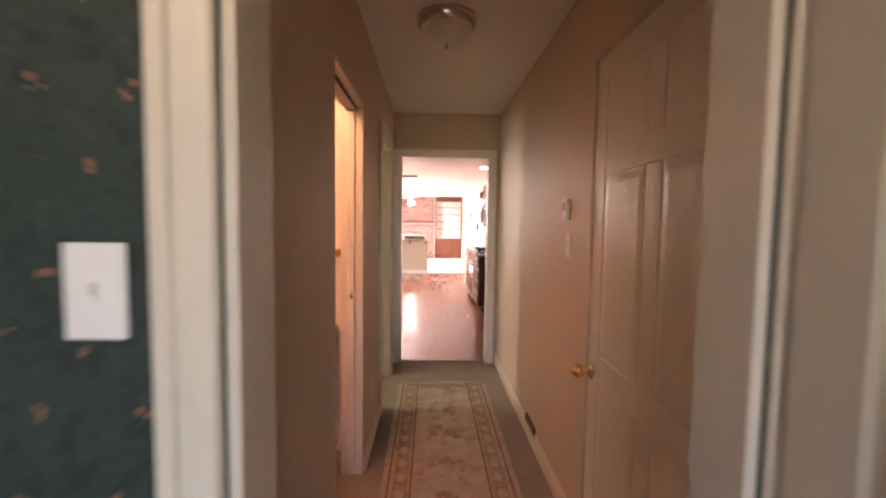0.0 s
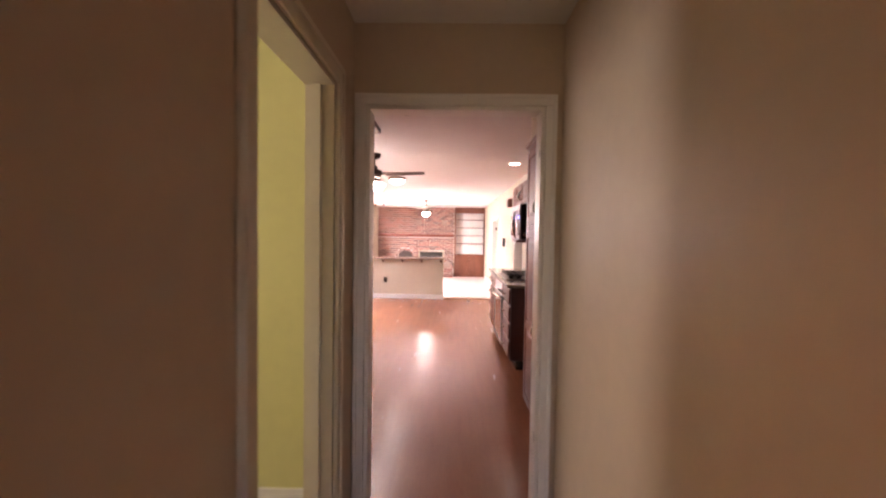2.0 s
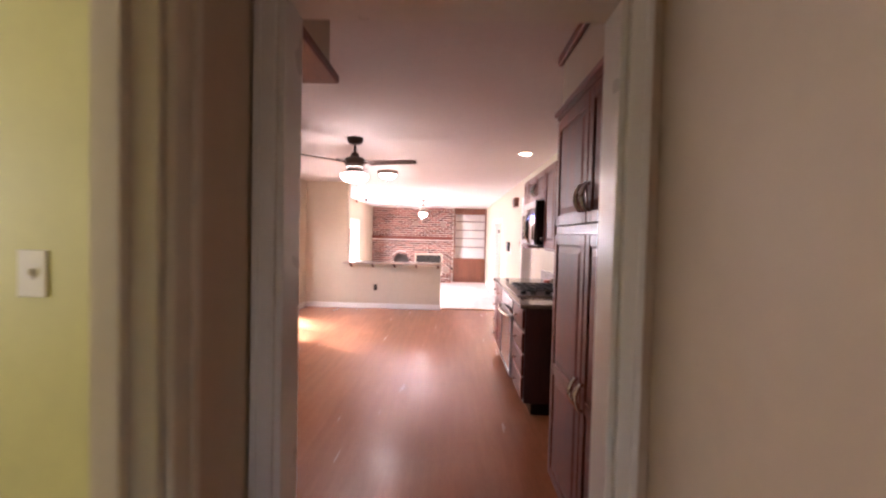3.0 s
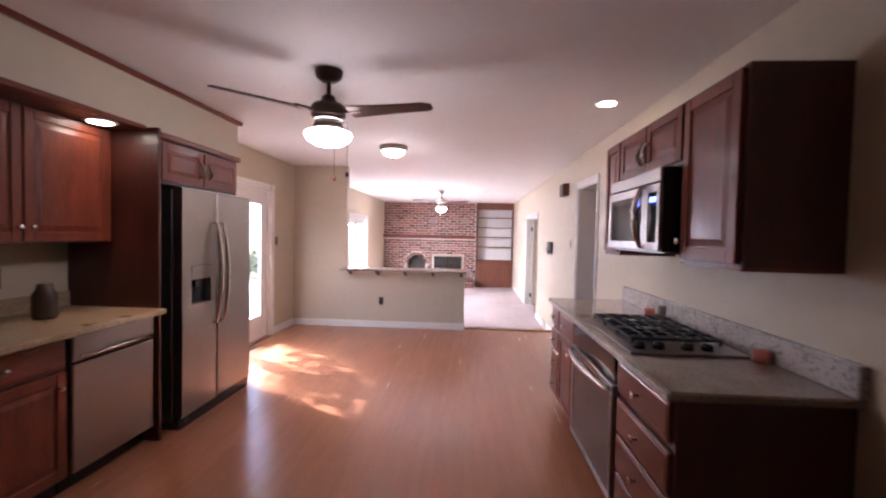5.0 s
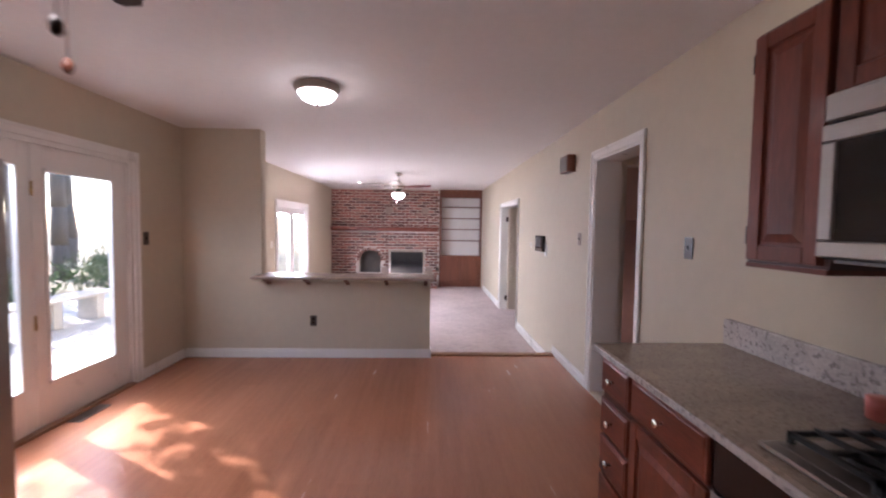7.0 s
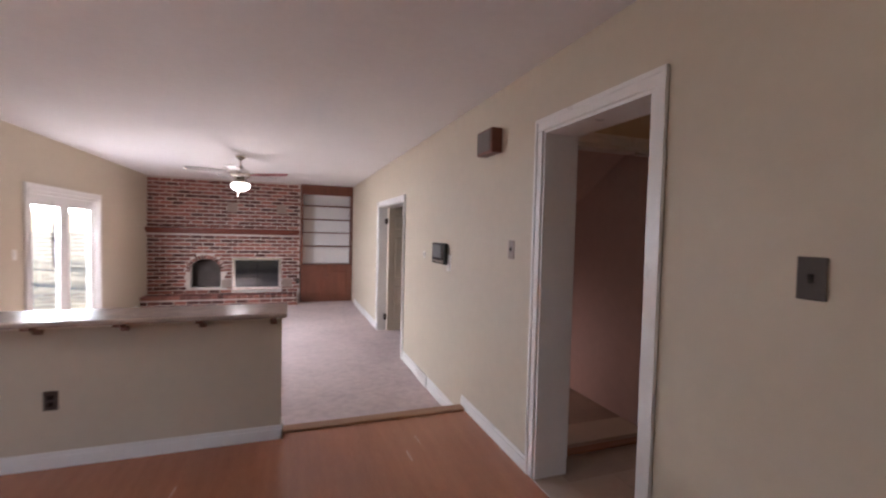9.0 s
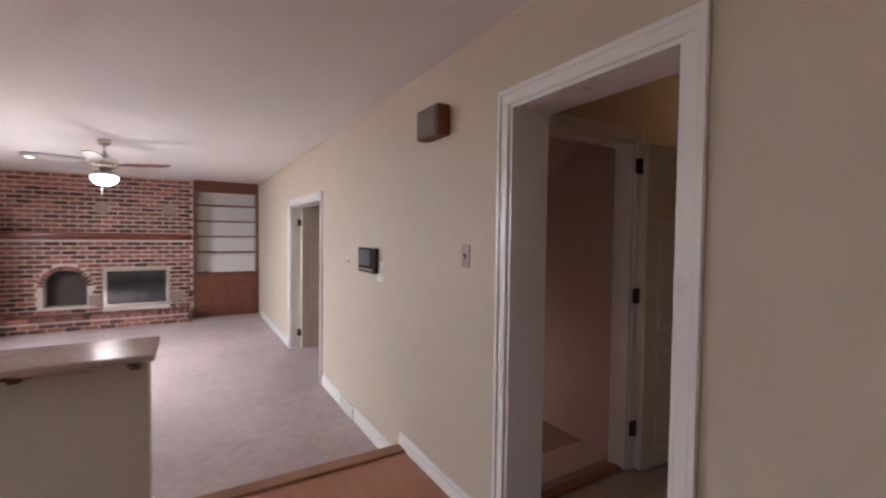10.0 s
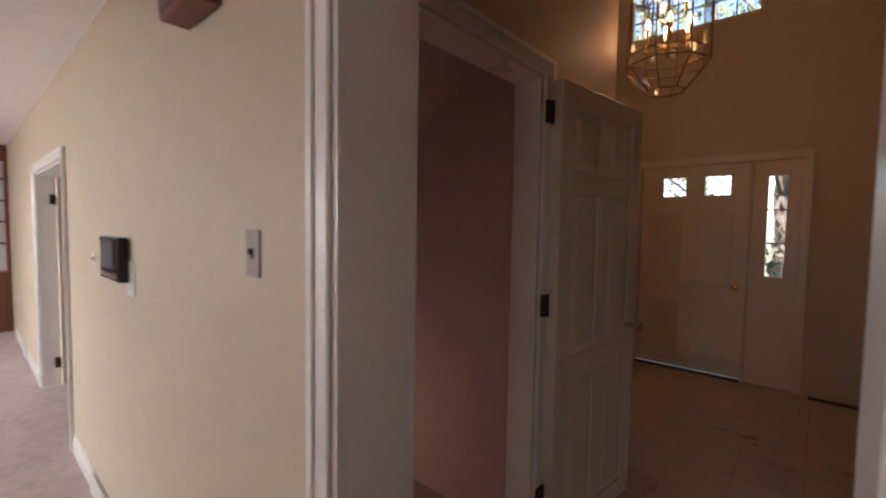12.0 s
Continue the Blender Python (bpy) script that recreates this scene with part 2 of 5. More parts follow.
def box(bm, x0, x1, y0, y1, z0, z1, bev=0.0, seg=1):
    x0, x1, y0, y1, z0, z1 = min(x0, x1), max(x0, x1), min(y0, y1), max(y0, y1), min(z0, z1), max(z0, z1)
    vs = [bm.verts.new((x, y, z)) for x in (x0, x1) for y in (y0, y1) for z in (z0, z1)]
    fs = [bm.faces.new([vs[i] for i in f]) for f in ((0, 1, 3, 2), (4, 6, 7, 5), (0, 4, 5, 1), (2, 3, 7, 6), (0, 2, 6, 4), (1, 5, 7, 3))]
    if bev:
        es = list({e for f in fs for e in f.edges})
        bmesh.ops.bevel(bm, geom=es, offset=bev, segments=seg, profile=0.5, affect='EDGES')
    return bm


def B(*a, **k):
    return box(bmesh.new(), *a, **k)


def cyl(bm, at, r0, r1, h, seg=20, axis='z'):
    """A cone or rod from at along an axis."""
    rot = {'z': Matrix(), 'x': Matrix.Rotation(math.pi / 2, 4, 'Y'), 'y': Matrix.Rotation(-math.pi / 2, 4, 'X')}[axis]
    m = Matrix.Translation(at) @ rot @ Matrix.Translation((0, 0, h / 2))
    bmesh.ops.create_cone(bm, cap_ends=True, segments=seg, radius1=max(r0, 1e-4), radius2=max(r1, 1e-4), depth=h, matrix=m)
    return bm


def rod(bm, a, b, r, seg=8):
    a, b = Vector(a), Vector(b)
    m = Matrix.Translation((a + b) / 2) @ (b - a).to_track_quat('Z', 'Y').to_matrix().to_4x4()
    bmesh.ops.create_cone(bm, cap_ends=True, segments=seg, radius1=r, radius2=r, depth=(b - a).length, matrix=m)
    return bm


def tube(bm, pts, radii, seg=10):
    """One smooth bent bar through points."""
    pts = [Vector(p) for p in pts]
    rings = []
    for i, p in enumerate(pts):
        d = (pts[min(i + 1, len(pts) - 1)] - pts[max(i - 1, 0)]).normalized()
        q = d.to_track_quat('Z', 'Y')
        rings.append([bm.verts.new(p + q @ Vector((radii[i] * math.cos(2 * math.pi * k / seg), radii[i] * math.sin(2 * math.pi * k / seg), 0))) for k in range(seg)])
    for a, b in zip(rings, rings[1:]):
        for k in range(seg):
            bm.faces.new((a[k], a[(k + 1) % seg], b[(k + 1) % seg], b[k]))
    bm.faces.new(rings[0][::-1])
    bm.faces.new(rings[-1])
    return bm


def bow(f, u0, v0, u1, v1, n, lift, r0, r1, steps=14):
    """A bowed handle whose ends meet the front."""
    pts, rad = [f(u0, v0, n)], [r0]
    for i in range(steps + 1):
        s = i / steps
        pts.append(f(u0 + (u1 - u0) * s, v0 + (v1 - v0) * s, n + lift * (0.45 + 0.55 * math.sin(math.pi * s))))
        rad.append(r0 + (r1 - r0) * math.sin(math.pi * s))
    pts.append(f(u1, v1, n))
    rad.append(r0)
    return tube(bmesh.new(), pts, rad)


def lathe(bm, at, prof, seg=28, sx=1.0, sy=1.0):
    """A turned shape: prof is (radius, height) from bottom to top."""
    rings = []
    for r, z in prof:
        rings.append([bm.verts.new((at[0] + sx * r * math.cos(2 * math.pi * i / seg), at[1] + sy * r * math.sin(2 * math.pi * i / seg), at[2] + z)) for i in range(seg)])
    for a, b in zip(rings, rings[1:]):
        for i in range(seg):
            bm.faces.new((a[i], a[(i + 1) % seg], b[(i + 1) % seg], b[i]))
    bm.faces.new(rings[0][::-1])
    bm.faces.new(rings[-1])
    return bm


def face_map(side, plane):
    """Maps (along, up, out) to the world for a front that looks to one side."""
    if side == '-x':
        return lambda u, v, n: (plane - n, u, v)
    if side == '+x':
        return lambda u, v, n: (plane + n, u, v)
    if side == '-y':
        return lambda u, v, n: (u, plane - n, v)
    return lambda u, v, n: (u, plane + n, v)


def fbox(bm, f, u0, u1, v0, v1, n0, n1, bev=0.0):
    a, b = f(u0, v0, n0), f(u1, v1, n1)
    return box(bm, a[0], b[0], a[1], b[1], a[2], b[2], bev)


def raised(bm, f, u0, u1, v0, v1, n0, n1, slope):
    """A raised field with bevelled sides."""
    lo = [bm.verts.new(f(u, v, n0)) for u, v in ((u0, v0), (u1, v0), (u1, v1), (u0, v1))]
    s = slope
    hi = [bm.verts.new(f(u, v, n1)) for u, v in ((u0 + s, v0 + s), (u1 - s, v0 + s), (u1 - s, v1 - s), (u0 + s, v1 - s))]
    bm.faces.new(hi)
    for i in range(4):
        bm.faces.new((lo[i], lo[(i + 1) % 4], hi[(i + 1) % 4], hi[i]))


def panel_front(f, u0, u1, v0, v1, cols=1, rows=(1,), t=0.02, stile=0.055, slope=0.03):
    """A framed front with raised panels."""
    bm = bmesh.new()
    fbox(bm, f, u0, u1, v0, v1, 0, t * 0.55)
    g = t * 0.5
    fbox(bm, f, u0, u0 + stile, v0, v1, g, t, 0.003)
    fbox(bm, f, u1 - stile, u1, v0, v1, g, t, 0.003)
    n = len(rows)
    free = (v1 - v0) - stile * (n + 1)
    z = v0
    for i in range(n + 1):
        fbox(bm, f, u0 + stile - 0.001, u1 - stile + 0.001, z, z + stile, g, t - 0.0007, 0.003)
        if i == n:
            break
        h = free * rows[i] / sum(rows)
        w = ((u1 - u0) - stile * (cols + 1)) / cols
        for c in range(cols):
            a = u0 + stile + c * (w + stile)
            raised(bm, f, a + 0.006, a + w - 0.006, z + stile + 0.006, z + stile + h - 0.006, g, t * 0.95, min(slope, w * 0.3, h * 0.3))
            if c:
                fbox(bm, f, a - stile, a, z + stile, z + stile + h, g, t - 0.0014, 0.003)
        z += stile + h
    return bm


def knob(parent, f, u, v, n, material=CHROME, r=0.016):
    bm = bmesh.new()
    a, b, c = f(u, v, n), f(u, v, n + 0.022), f(u, v, n + 0.034)
    rod(bm, a, b, 0.006, 10)
    rod(bm, b, c, r, 14)
    bmesh.ops.bevel(bm, geom=bm.edges[:], offset=0.003, segments=1, affect='EDGES')
    return part("knob", bm, material, parent, "rounded metal knob", True)


def pull(parent, f, u0, v0, u1, v1, n, material=CHROME, r=0.008):
    """A bar handle that bows out from its two feet."""
    return part("handle", bow(f, u0, v0, u1, v1, n, 0.035, r, r * 1.6), material, parent, "turned metal pull handle", True)


def wall(name, axis, p0, p1, a0, a1, z0, z1, holes=(), material=None, label="painted plaster wall"):
    """A wall of thickness p0..p1 that runs a0..a1 along an axis ('x' or 'y'), pierced by holes (a, b, bottom, top)."""
    bm = bmesh.new()
    cuts = sorted({a0, a1, *[h[0] for h in holes], *[h[1] for h in holes]})
    for a, b in zip(cuts, cuts[1:]):
        z = z0
        for h in sorted([h for h in holes if h[0] <= a and h[1] >= b], key=lambda h: h[2]) + [(0, 0, z1, z1)]:
            if h[2] > z + 1e-4:
                if axis == 'x':
                    box(bm, a, b, p0, p1, z, h[2])
                else:
                    box(bm, p0, p1, a, b, z, h[2])
            z = h[3]
    bmesh.ops.remove_doubles(bm, verts=bm.verts[:], dist=1e-5)
    return solo(name, bm, material or WALL, label, "wall", kind="structure")


def casing(name, side, plane, u0, u1, v0, v1, w=0.075, t=0.018, material=None, feet=True):
    """Moulded trim round an opening u0..u1, up to v1."""
    f = face_map(side, plane)
    bm = bmesh.new()
    for a, b in ((u0 - w, u0), (u1, u1 + w)):
        fbox(bm, f, a, b, v0, v1, 0.0, t, 0.004)
        fbox(bm, f, (a if a < u0 else b - w * 0.35), (a + w * 0.35 if a < u0 else b), v0, v1 + w - 0.001, t, t + 0.007, 0.003)
    fbox(bm, f, u0 - w, u1 + w, v1, v1 + w, 0.0, t - 0.0006, 0.004)
    fbox(bm, f, u0 - w + 0.001, u1 + w - 0.001, v1 + w * 0.65, v1 + w, t, t + 0.0065, 0.003)
    return solo(name, bm, material or TRIM, "moulded white door casing", "trim", kind="structure")


def jamb(name, axis, p0, p1, u0, u1, v0, v1, material=None, t=0.018):
    bm = bmesh.new()
    for a, b, c, d in ((u0, u0 + t, v0, v1), (u1 - t, u1, v0, v1), (u0 + t, u1 - t, v1 - t, v1)):
        if axis == 'x':
            box(bm, a, b, p0, p1, c, d)
        else:
            box(bm, p0, p1, a, b, c, d)
    return solo(name, bm, material or TRIM, "white painted door lining", "trim", kind="structure")


def baseboard(name, side, plane, u0, u1, z=0.0, h=0.095, t=0.014, material=None):
    f = face_map(side, plane)
    bm = bmesh.new()
    fbox(bm, f, u0, u1, z, z + h * 0.72, 0, t)
    fbox(bm, f, u0, u1, z + h * 0.72, z + h, 0, t * 0.6, 0.002)
    return solo(name, bm, material or TRIM, "white moulded baseboard", "baseboard", kind="structure")


def plate(name, side, plane, u, v, w, h, material, label, toggles=1, tm=None):
    f = face_map(side, plane)
    at = f(u, v - h / 2, 0)
    ob = thing(name, at, label, "switch plate" if "switch" in name else "outlet")
    bm = bmesh.new()
    fbox(bm, f, u - w / 2, u + w / 2, v - h / 2, v + h / 2, 0, 0.006, 0.002)
    part("cover_plate", bm, material, ob)
    for i in range(toggles):
        uu = u + (i - (toggles - 1) / 2) * 0.046
        bm = bmesh.new()
        if "switch" in name:
            fbox(bm, f, uu - 0.006, uu + 0.006, v - 0.013, v + 0.013, 0.006, 0.009)
            fbox(bm, f, uu - 0.004, uu + 0.004, v - 0.002, v + 0.012, 0.009, 0.017)
            part("toggle", bm, tm or material, ob)
        else:
            for dv in (-0.02, 0.02):
                bm = bmesh.new()
                fbox(bm, f, uu - 0.015, uu + 0.015, v + dv - 0.013, v + dv + 0.013, 0.006, 0.009, 0.002)
                part("socket", bm, tm or material, ob)
    return ob


def vent(name, side, plane, u0, u1, v0, v1, material, label, slats=6):
    f = face_map(side, plane)
    ob = thing(name, f((u0 + u1) / 2, v0, 0), label, "vent")
    bm = bmesh.new()
    fbox(bm, f, u0, u1, v0, v1, 0, 0.003)
    part("backing", bm, BLACK if material is not VENTM else VENTM, ob)
    bm = bmesh.new()
    e = min(0.012, (v1 - v0) * 0.12)
    for a, b, c, d in ((u0, u1, v0, v0 + e), (u0, u1, v1 - e, v1), (u0, u0 + e, v0 + e, v1 - e), (u1 - e, u1, v0 + e, v1 - e)):
        fbox(bm, f, a, b, c, d, 0, 0.011)
    part("frame", bm, material, ob)
    for i in range(slats):
        bm = bmesh.new()
        c = v0 + e + (v1 - v0 - 2 * e) * (i + 0.5) / slats
        fbox(bm, f, u0 + e, u1 - e, c - 0.3 * (v1 - v0 - 2 * e) / slats, c + 0.3 * (v1 - v0 - 2 * e) / slats, 0.003, 0.009)
        part("slat", bm, material, ob)
    return ob

# ---- large structure ----
H = 2.435
LOW = -0.18
solo("floor_hall", B(-3.6, 1.29, -6.2, 0.06, -0.12, 0), HCARPET, "worn beige-grey hall carpet", "floor", kind="structure")
solo("floor_kitchen", B(-2.95, 1.29, 0.06, 7.30, -0.3, -0.012), LAMBASE, "orange-brown laminate plank floor", "floor", kind="structure")
solo("floor_living", B(-2.95, 1.39, 7.30, 14.8, -0.3, LOW), CARPET, "pale pinkish-beige living room carpet", "floor", kind="structure")
solo("floor_foyer", B(1.29, 5.6, 3.4, 7.6, -0.14, -0.003), GROUT, "beige tiled foyer floor", "floor", kind="structure")
solo("floor_den", B(1.39, 4.0, 8.9, 12.4, -0.3, LOW), CARPET, "pale carpet of the far room", "floor", kind="structure")
solo("ceiling_hall", B(-3.6, 1.29, -6.2, 0.0, H, H + 0.12), CEIL, "white hall ceiling", "ceiling", kind="structure")
solo("ceiling_kitchen", B(-2.95, 1.29, 0.0, 7.2, H, H + 0.12), CEIL, "white textured kitchen ceiling", "ceiling", kind="structure")
solo("ceiling_living", B(-2.95, 1.39, 7.2, 14.8, H, H + 0.12), CEIL, "white textured living room ceiling", "ceiling", kind="structure")
solo("ceiling_foyer", B(1.29, 5.6, 3.4, 7.6, 4.4, 4.5), CEIL, "high white foyer ceiling", "ceiling", kind="structure")
solo("ceiling_den", B(1.39, 4.0, 8.9, 12.4, H, H + 0.1), CEIL, "white ceiling of the far room", "ceiling", kind="structure")

HL, HR = -0.51, 0.515
wall("wall_hall_left", 'y', HL - 0.12, HL, -3.5, 0, 0, H, [(-2.545, -1.85, 0, 2.02), (-1.075, -0.335, 0, 2.03)], HALLP, "tan painted hall wall")
wall("wall_hall_right", 'y', HR, HR + 0.12, -3.5, 0, 0, H, [(-3.32, -2.40, 0, 2.07)], HALLP, "tan painted hall wall")
wall("wall_hall_end", 'x', 0, 0.12, -2.95, 1.29, -0.12, H, [(-0.447, 0.427, -0.12, 2.035)], HALLP, "tan painted wall with a cased opening")
wall("wall_hall_start", 'x', -3.62, -3.5, -2.0, 1.29, 0, H, [(-0.41, 0.29, 0, 2.03)], HALLP, "wall between hall and papered room")
solo("wallpaper_left", B(-2.0, -0.41, -3.626, -3.621, 0, H), WPAPER, "dark green sprigged wallpaper", "wallpaper", kind="structure")
solo("wallpaper_right", B(0.29, 1.2, -3.626, -3.621, 0, H), WPAPER, "dark green sprigged wallpaper", "wallpaper", kind="structure")
wall("wall_papered_left", 'y', -2.1, -2.0, -6.1, -3.62, 0, H, (), WPAPER, "dark green papered wall")
wall("wall_papered_right", 'y', 1.2, 1.29, -6.1, -3.62, 0, H, (), WPAPER, "dark green papered wall")
wall("wall_papered_back", 'x', -6.2, -6.1, -2.1, 1.29, 0, H, [(-0.9, 0.5, 0.9, 2.1)], WPAPER, "dark green papered wall with a window")
# bath
wall("wall_bath_far", 'x', -1.62, -1.52, -2.0, HL - 0.12, 0, H, (), BATHP, "cream bathroom wall")
wall("wall_bath_near", 'x', -3.3, -3.2, -2.0, HL - 0.12, 0, H, (), BATHP, "cream bathroom wall")
wall("wall_bath_back", 'y', -2.0, -1.9, -3.2, -1.62, 0, H, (), BATHP, "cream bathroom wall")
# side room
wall("wall_side_room", 'x', -0.022, -0.004, -3.5, HL - 0.12, 0, H, (), GREEN, "yellow-green painted wall")
wall("wall_side_room_near", 'x', -1.52, -1.44, -3.5, HL - 0.12, 0, H, (), GREEN, "yellow-green painted wall")
wall("wall_side_room_back", 'y', -3.6, -3.5, -1.52, 0, 0, H, (), GREEN, "yellow-green painted wall")
# kitchen and living
KL, KR = -2.83, 1.21
wall("wall_left", 'y', KL - 0.12, KL, 0.12, 14.6, -0.3, H, [(4.52, 6.40, 0, 1.98), (9.97, 11.77, -0.3, 1.80)], WALL, "beige painted wall with glazed doors")
wall("wall_right", 'y', KR, KR + 0.22, 0.12, 14.6, -0.3, H, [(5.43, 6.22, -0.3, 2.035), (9.355, 10.95, -0.3, 1.835)], WALL, "beige painted wall with two door openings")
wall("wall_living_back", 'x', 14.5, 14.6, -2.95, 1.39, -0.3, H, (), WALL, "beige end wall")
wall("wall_partition", 'x', 7.17, 7.30, KL, -2.01, LOW, H, (), WALL, "beige full-height partition")
wall("wall_half", 'x', 7.17, 7.30, -2.01, -0.20, LOW, 0.845, (), WALL, "beige half-height wall below a counter cap")
# foyer
wall("wall_foyer_upper", 'y', 1.29, 1.39, 3.4, 7.6, H, 4.4, (), WALL, "beige upper foyer wall")
wall("wall_foyer_closet", 'x', 6.36, 6.48, 1.39, 3.1, 0, 4.4, [(1.535, 2.30, 0, 2.025)], WALL, "beige foyer wall with a stair doorway")
wall("wall_foyer_return", 'y', 3.0, 3.1, 6.48, 7.6, 0, 4.4, (), WALL, "beige foyer wall")
wall("wall_foyer_far_side", 'x', 7.5, 7.6, 3.1, 5.6, 0, 4.4, (), WALL, "beige foyer wall")
wall("wall_foyer_near_side", 'x', 3.4, 3.5, 1.39, 5.6, 0, 4.4, (), WALL, "beige foyer wall")
wall("wall_foyer_front", 'y', 5.5, 5.6, 3.5, 7.5, 0, 4.4, [(5.62, 5.96, 0.0, 2.04), (5.985, 6.915, 0, 2.04), (6.94, 7.28, 0.0, 2.04), (5.95, 7.1, 3.36, 4.15)], WALL, "beige front wall with door and high window")
# den beyond the wide doorway
wall("wall_den_far", 'y', 3.9, 4.0, 8.9, 12.4, LOW, H, (), WALL, "beige wall of the far room")
wall("wall_den_side", 'x', 12.3, 12.4, 1.39, 4.0, LOW, H, (), WALL, "beige wall of the far room")
wall("wall_den_side_near", 'x', 8.9, 9.0, 1.39, 4.0, LOW, H, (), WALL, "beige wall of the far room")
# stairwell behind the foyer door
wall("wall_stair_left", 'y', 1.42, 1.50, 6.48, 8.8, -1.6, H, (), STAIRP, "brownish-pink stairwell wall")
wall("wall_stair_right", 'y', 2.36, 2.44, 6.48, 8.8, -1.6, H, (), STAIRP, "brownish-pink stairwell wall")
wall("wall_stair_end", 'x', 7.75, 7.85, 1.50, 2.36, -1.6, H, (), STAIRP, "brownish-pink stairwell wall")
bm = bmesh.new()
vs = [bm.verts.new(p) for p in ((1.5, 6.48, 2.3), (2.36, 6.48, 2.3), (2.36, 7.75, 1.55), (1.5, 7.75, 1.55), (1.5, 6.48, 2.4), (2.36, 6.48, 2.4), (2.36, 7.75, 1.65), (1.5, 7.75, 1.65))]
for q in ((0, 1, 2, 3), (4, 5, 6, 7), (0, 1, 5, 4), (1, 2, 6, 5), (2, 3, 7, 6), (3, 0, 4, 7)):
    bm.faces.new([vs[i] for i in q])
solo("ceiling_stair", bm, STAIRP, "sloping stairwell ceiling", "ceiling", kind="structure")
stair = thing("basement_stairs", (1.93, 6.9, -0.9), "carpeted basement stairs with pale nosings", "stairs", kind="structure")
for i in range(5):
    y = 6.5 + i * 0.25
    part("tread", B(1.50, 2.36, y, y + 0.27, -0.03 - 0.18 * i, -0.18 * i, bev=0.008), CREAM if i == 0 else STAIRP, stair)
    part("riser", B(1.50, 2.36, y + 0.25, y + 0.262, -0.18 * (i + 1), -0.03 - 0.18 * i), STAIRP, stair)

# trims
casing("trim_hall_end", '-y', 0, -0.447, 0.427, 0, 2.035, w=0.055)
casing("trim_hall_end_kitchen", '+y', 0.12, -0.447, 0.427, 0, 2.035, w=0.055)
jamb("trim_hall_end_lining", 'x', 0.0, 0.12, -0.448, 0.428, 0, 2.036)
casing("trim_side_door", '+x', HL, -1.075, -0.335, 0, 2.03, material=CREAM)
jamb("trim_side_lining", 'y', HL - 0.12, HL, -1.076, -0.334, 0, 2.031, CREAM)
solo("trim_side_stop", B(HL - 0.085, HL - 0.05, -0.375, -0.352, 0, 2.01), CREAM, "door stop strip", "trim", kind="structure")
casing("trim_papered_door", '-y', -3.626, -0.41, 0.29, 0, 2.03, material=CREAM)
jamb("trim_papered_lining", 'x', -3.62, -3.5, -0.411, 0.291, 0, 2.031, CREAM)
jamb("trim_bath_lining", 'y', HL - 0.118, HL - 0.002, -2.545, -1.85, 0, 2.02, CREAM)
solo("trim_bath_track", B(HL - 0.085, HL - 0.035, -2.52, -1.87, 1.975, 2.0), BRONZE, "dark pocket-door track", "trim", kind="structure")
casing("trim_foyer_opening", '-x', KR, 5.43, 6.22, 0, 2.035, w=0.07, t=0.012)
jamb("trim_foyer_lining", 'y', KR, KR + 0.22, 5.429, 6.221, 0, 2.036)
casing("trim_den_opening", '-x', KR, 9.355, 10.95, LOW, 1.835, w=0.07)
jamb("trim_den_lining", 'y', KR, KR + 0.22, 9.354, 10.951, LOW, 1.836)
casing("trim_stair_door", '-y', 6.36, 1.535, 2.30, 0, 2.025, w=0.07)
jamb("trim_stair_lining", 'x', 6.36, 6.48, 1.534, 2.301, 0, 2.026)
casing("trim_patio", '+x', KL, 4.52, 6.40, 0, 1.98, w=0.07)
casing("trim_living_door", '+x', KL, 9.97, 11.77, LOW, 1.80, w=0.075)
baseboard("baseboard_hall_right", '-x', HR, -2.39, -0.02, material=CREAM)
baseboard("baseboard_hall_left_1", '+x', HL, -1.84, -1.152, material=CREAM)
baseboard("baseboard_hall_left_2", '+x', HL, -3.5, -2.555, material=CREAM)
baseboard("baseboard_kitchen_left", '+x', KL, 6.475, 7.156)
baseboard("baseboard_partition", '-y', 7.17, KL + 0.014, -0.186)
baseboard("baseboard_half_end", '+x', -0.20, 7.156, 7.30)
baseboard("baseboard_kitchen_right_1", '-x', KR, 6.295, 7.33)
baseboard("baseboard_kitchen_right_2", '-x', KR, 4.62, 5.355)
baseboard("baseboard_living_right_1", '-x', KR, 7.33, 9.27, LOW, 0.12)
baseboard("baseboard_living_right_2", '-x', KR, 11.03, 13.6, LOW, 0.12)
baseboard("baseboard_living_left_1", '+x', KL, 7.3, 9.89, LOW, 0.12)
baseboard("baseboard_living_left_2", '+x', KL, 11.85, 13.5, LOW, 0.12)
baseboard("baseboard_side_room", '-y', -0.022, -3.4, HL - 0.12, 0, 0.12)
bm = B(-0.2, KR, 7.23, 7.335, -0.004, 0.014, bev=0.006)
solo("trim_step_nosing", bm, NOSE, "brown wooden step nosing at the carpet", "trim", kind="structure")
solo("trim_hall_threshold", B(-0.38, 0.38, 0.04, 0.085, 0, 0.007, bev=0.003), NOSE, "wooden threshold strip", "trim", kind="structure")

solo("trim_foyer_threshold", B(KR - 0.012, 1.392, 5.445, 6.20, -0.006, 0.004, bev=0.002), TILE, "beige stone threshold to the foyer", "trim", kind="structure")

solo("trim_stair_threshold", B(1.556, 2.28, 6.372, 6.44, -0.002, 0.012, bev=0.004), NOSE, "dark wooden threshold at the stair door", "trim", kind="structure")

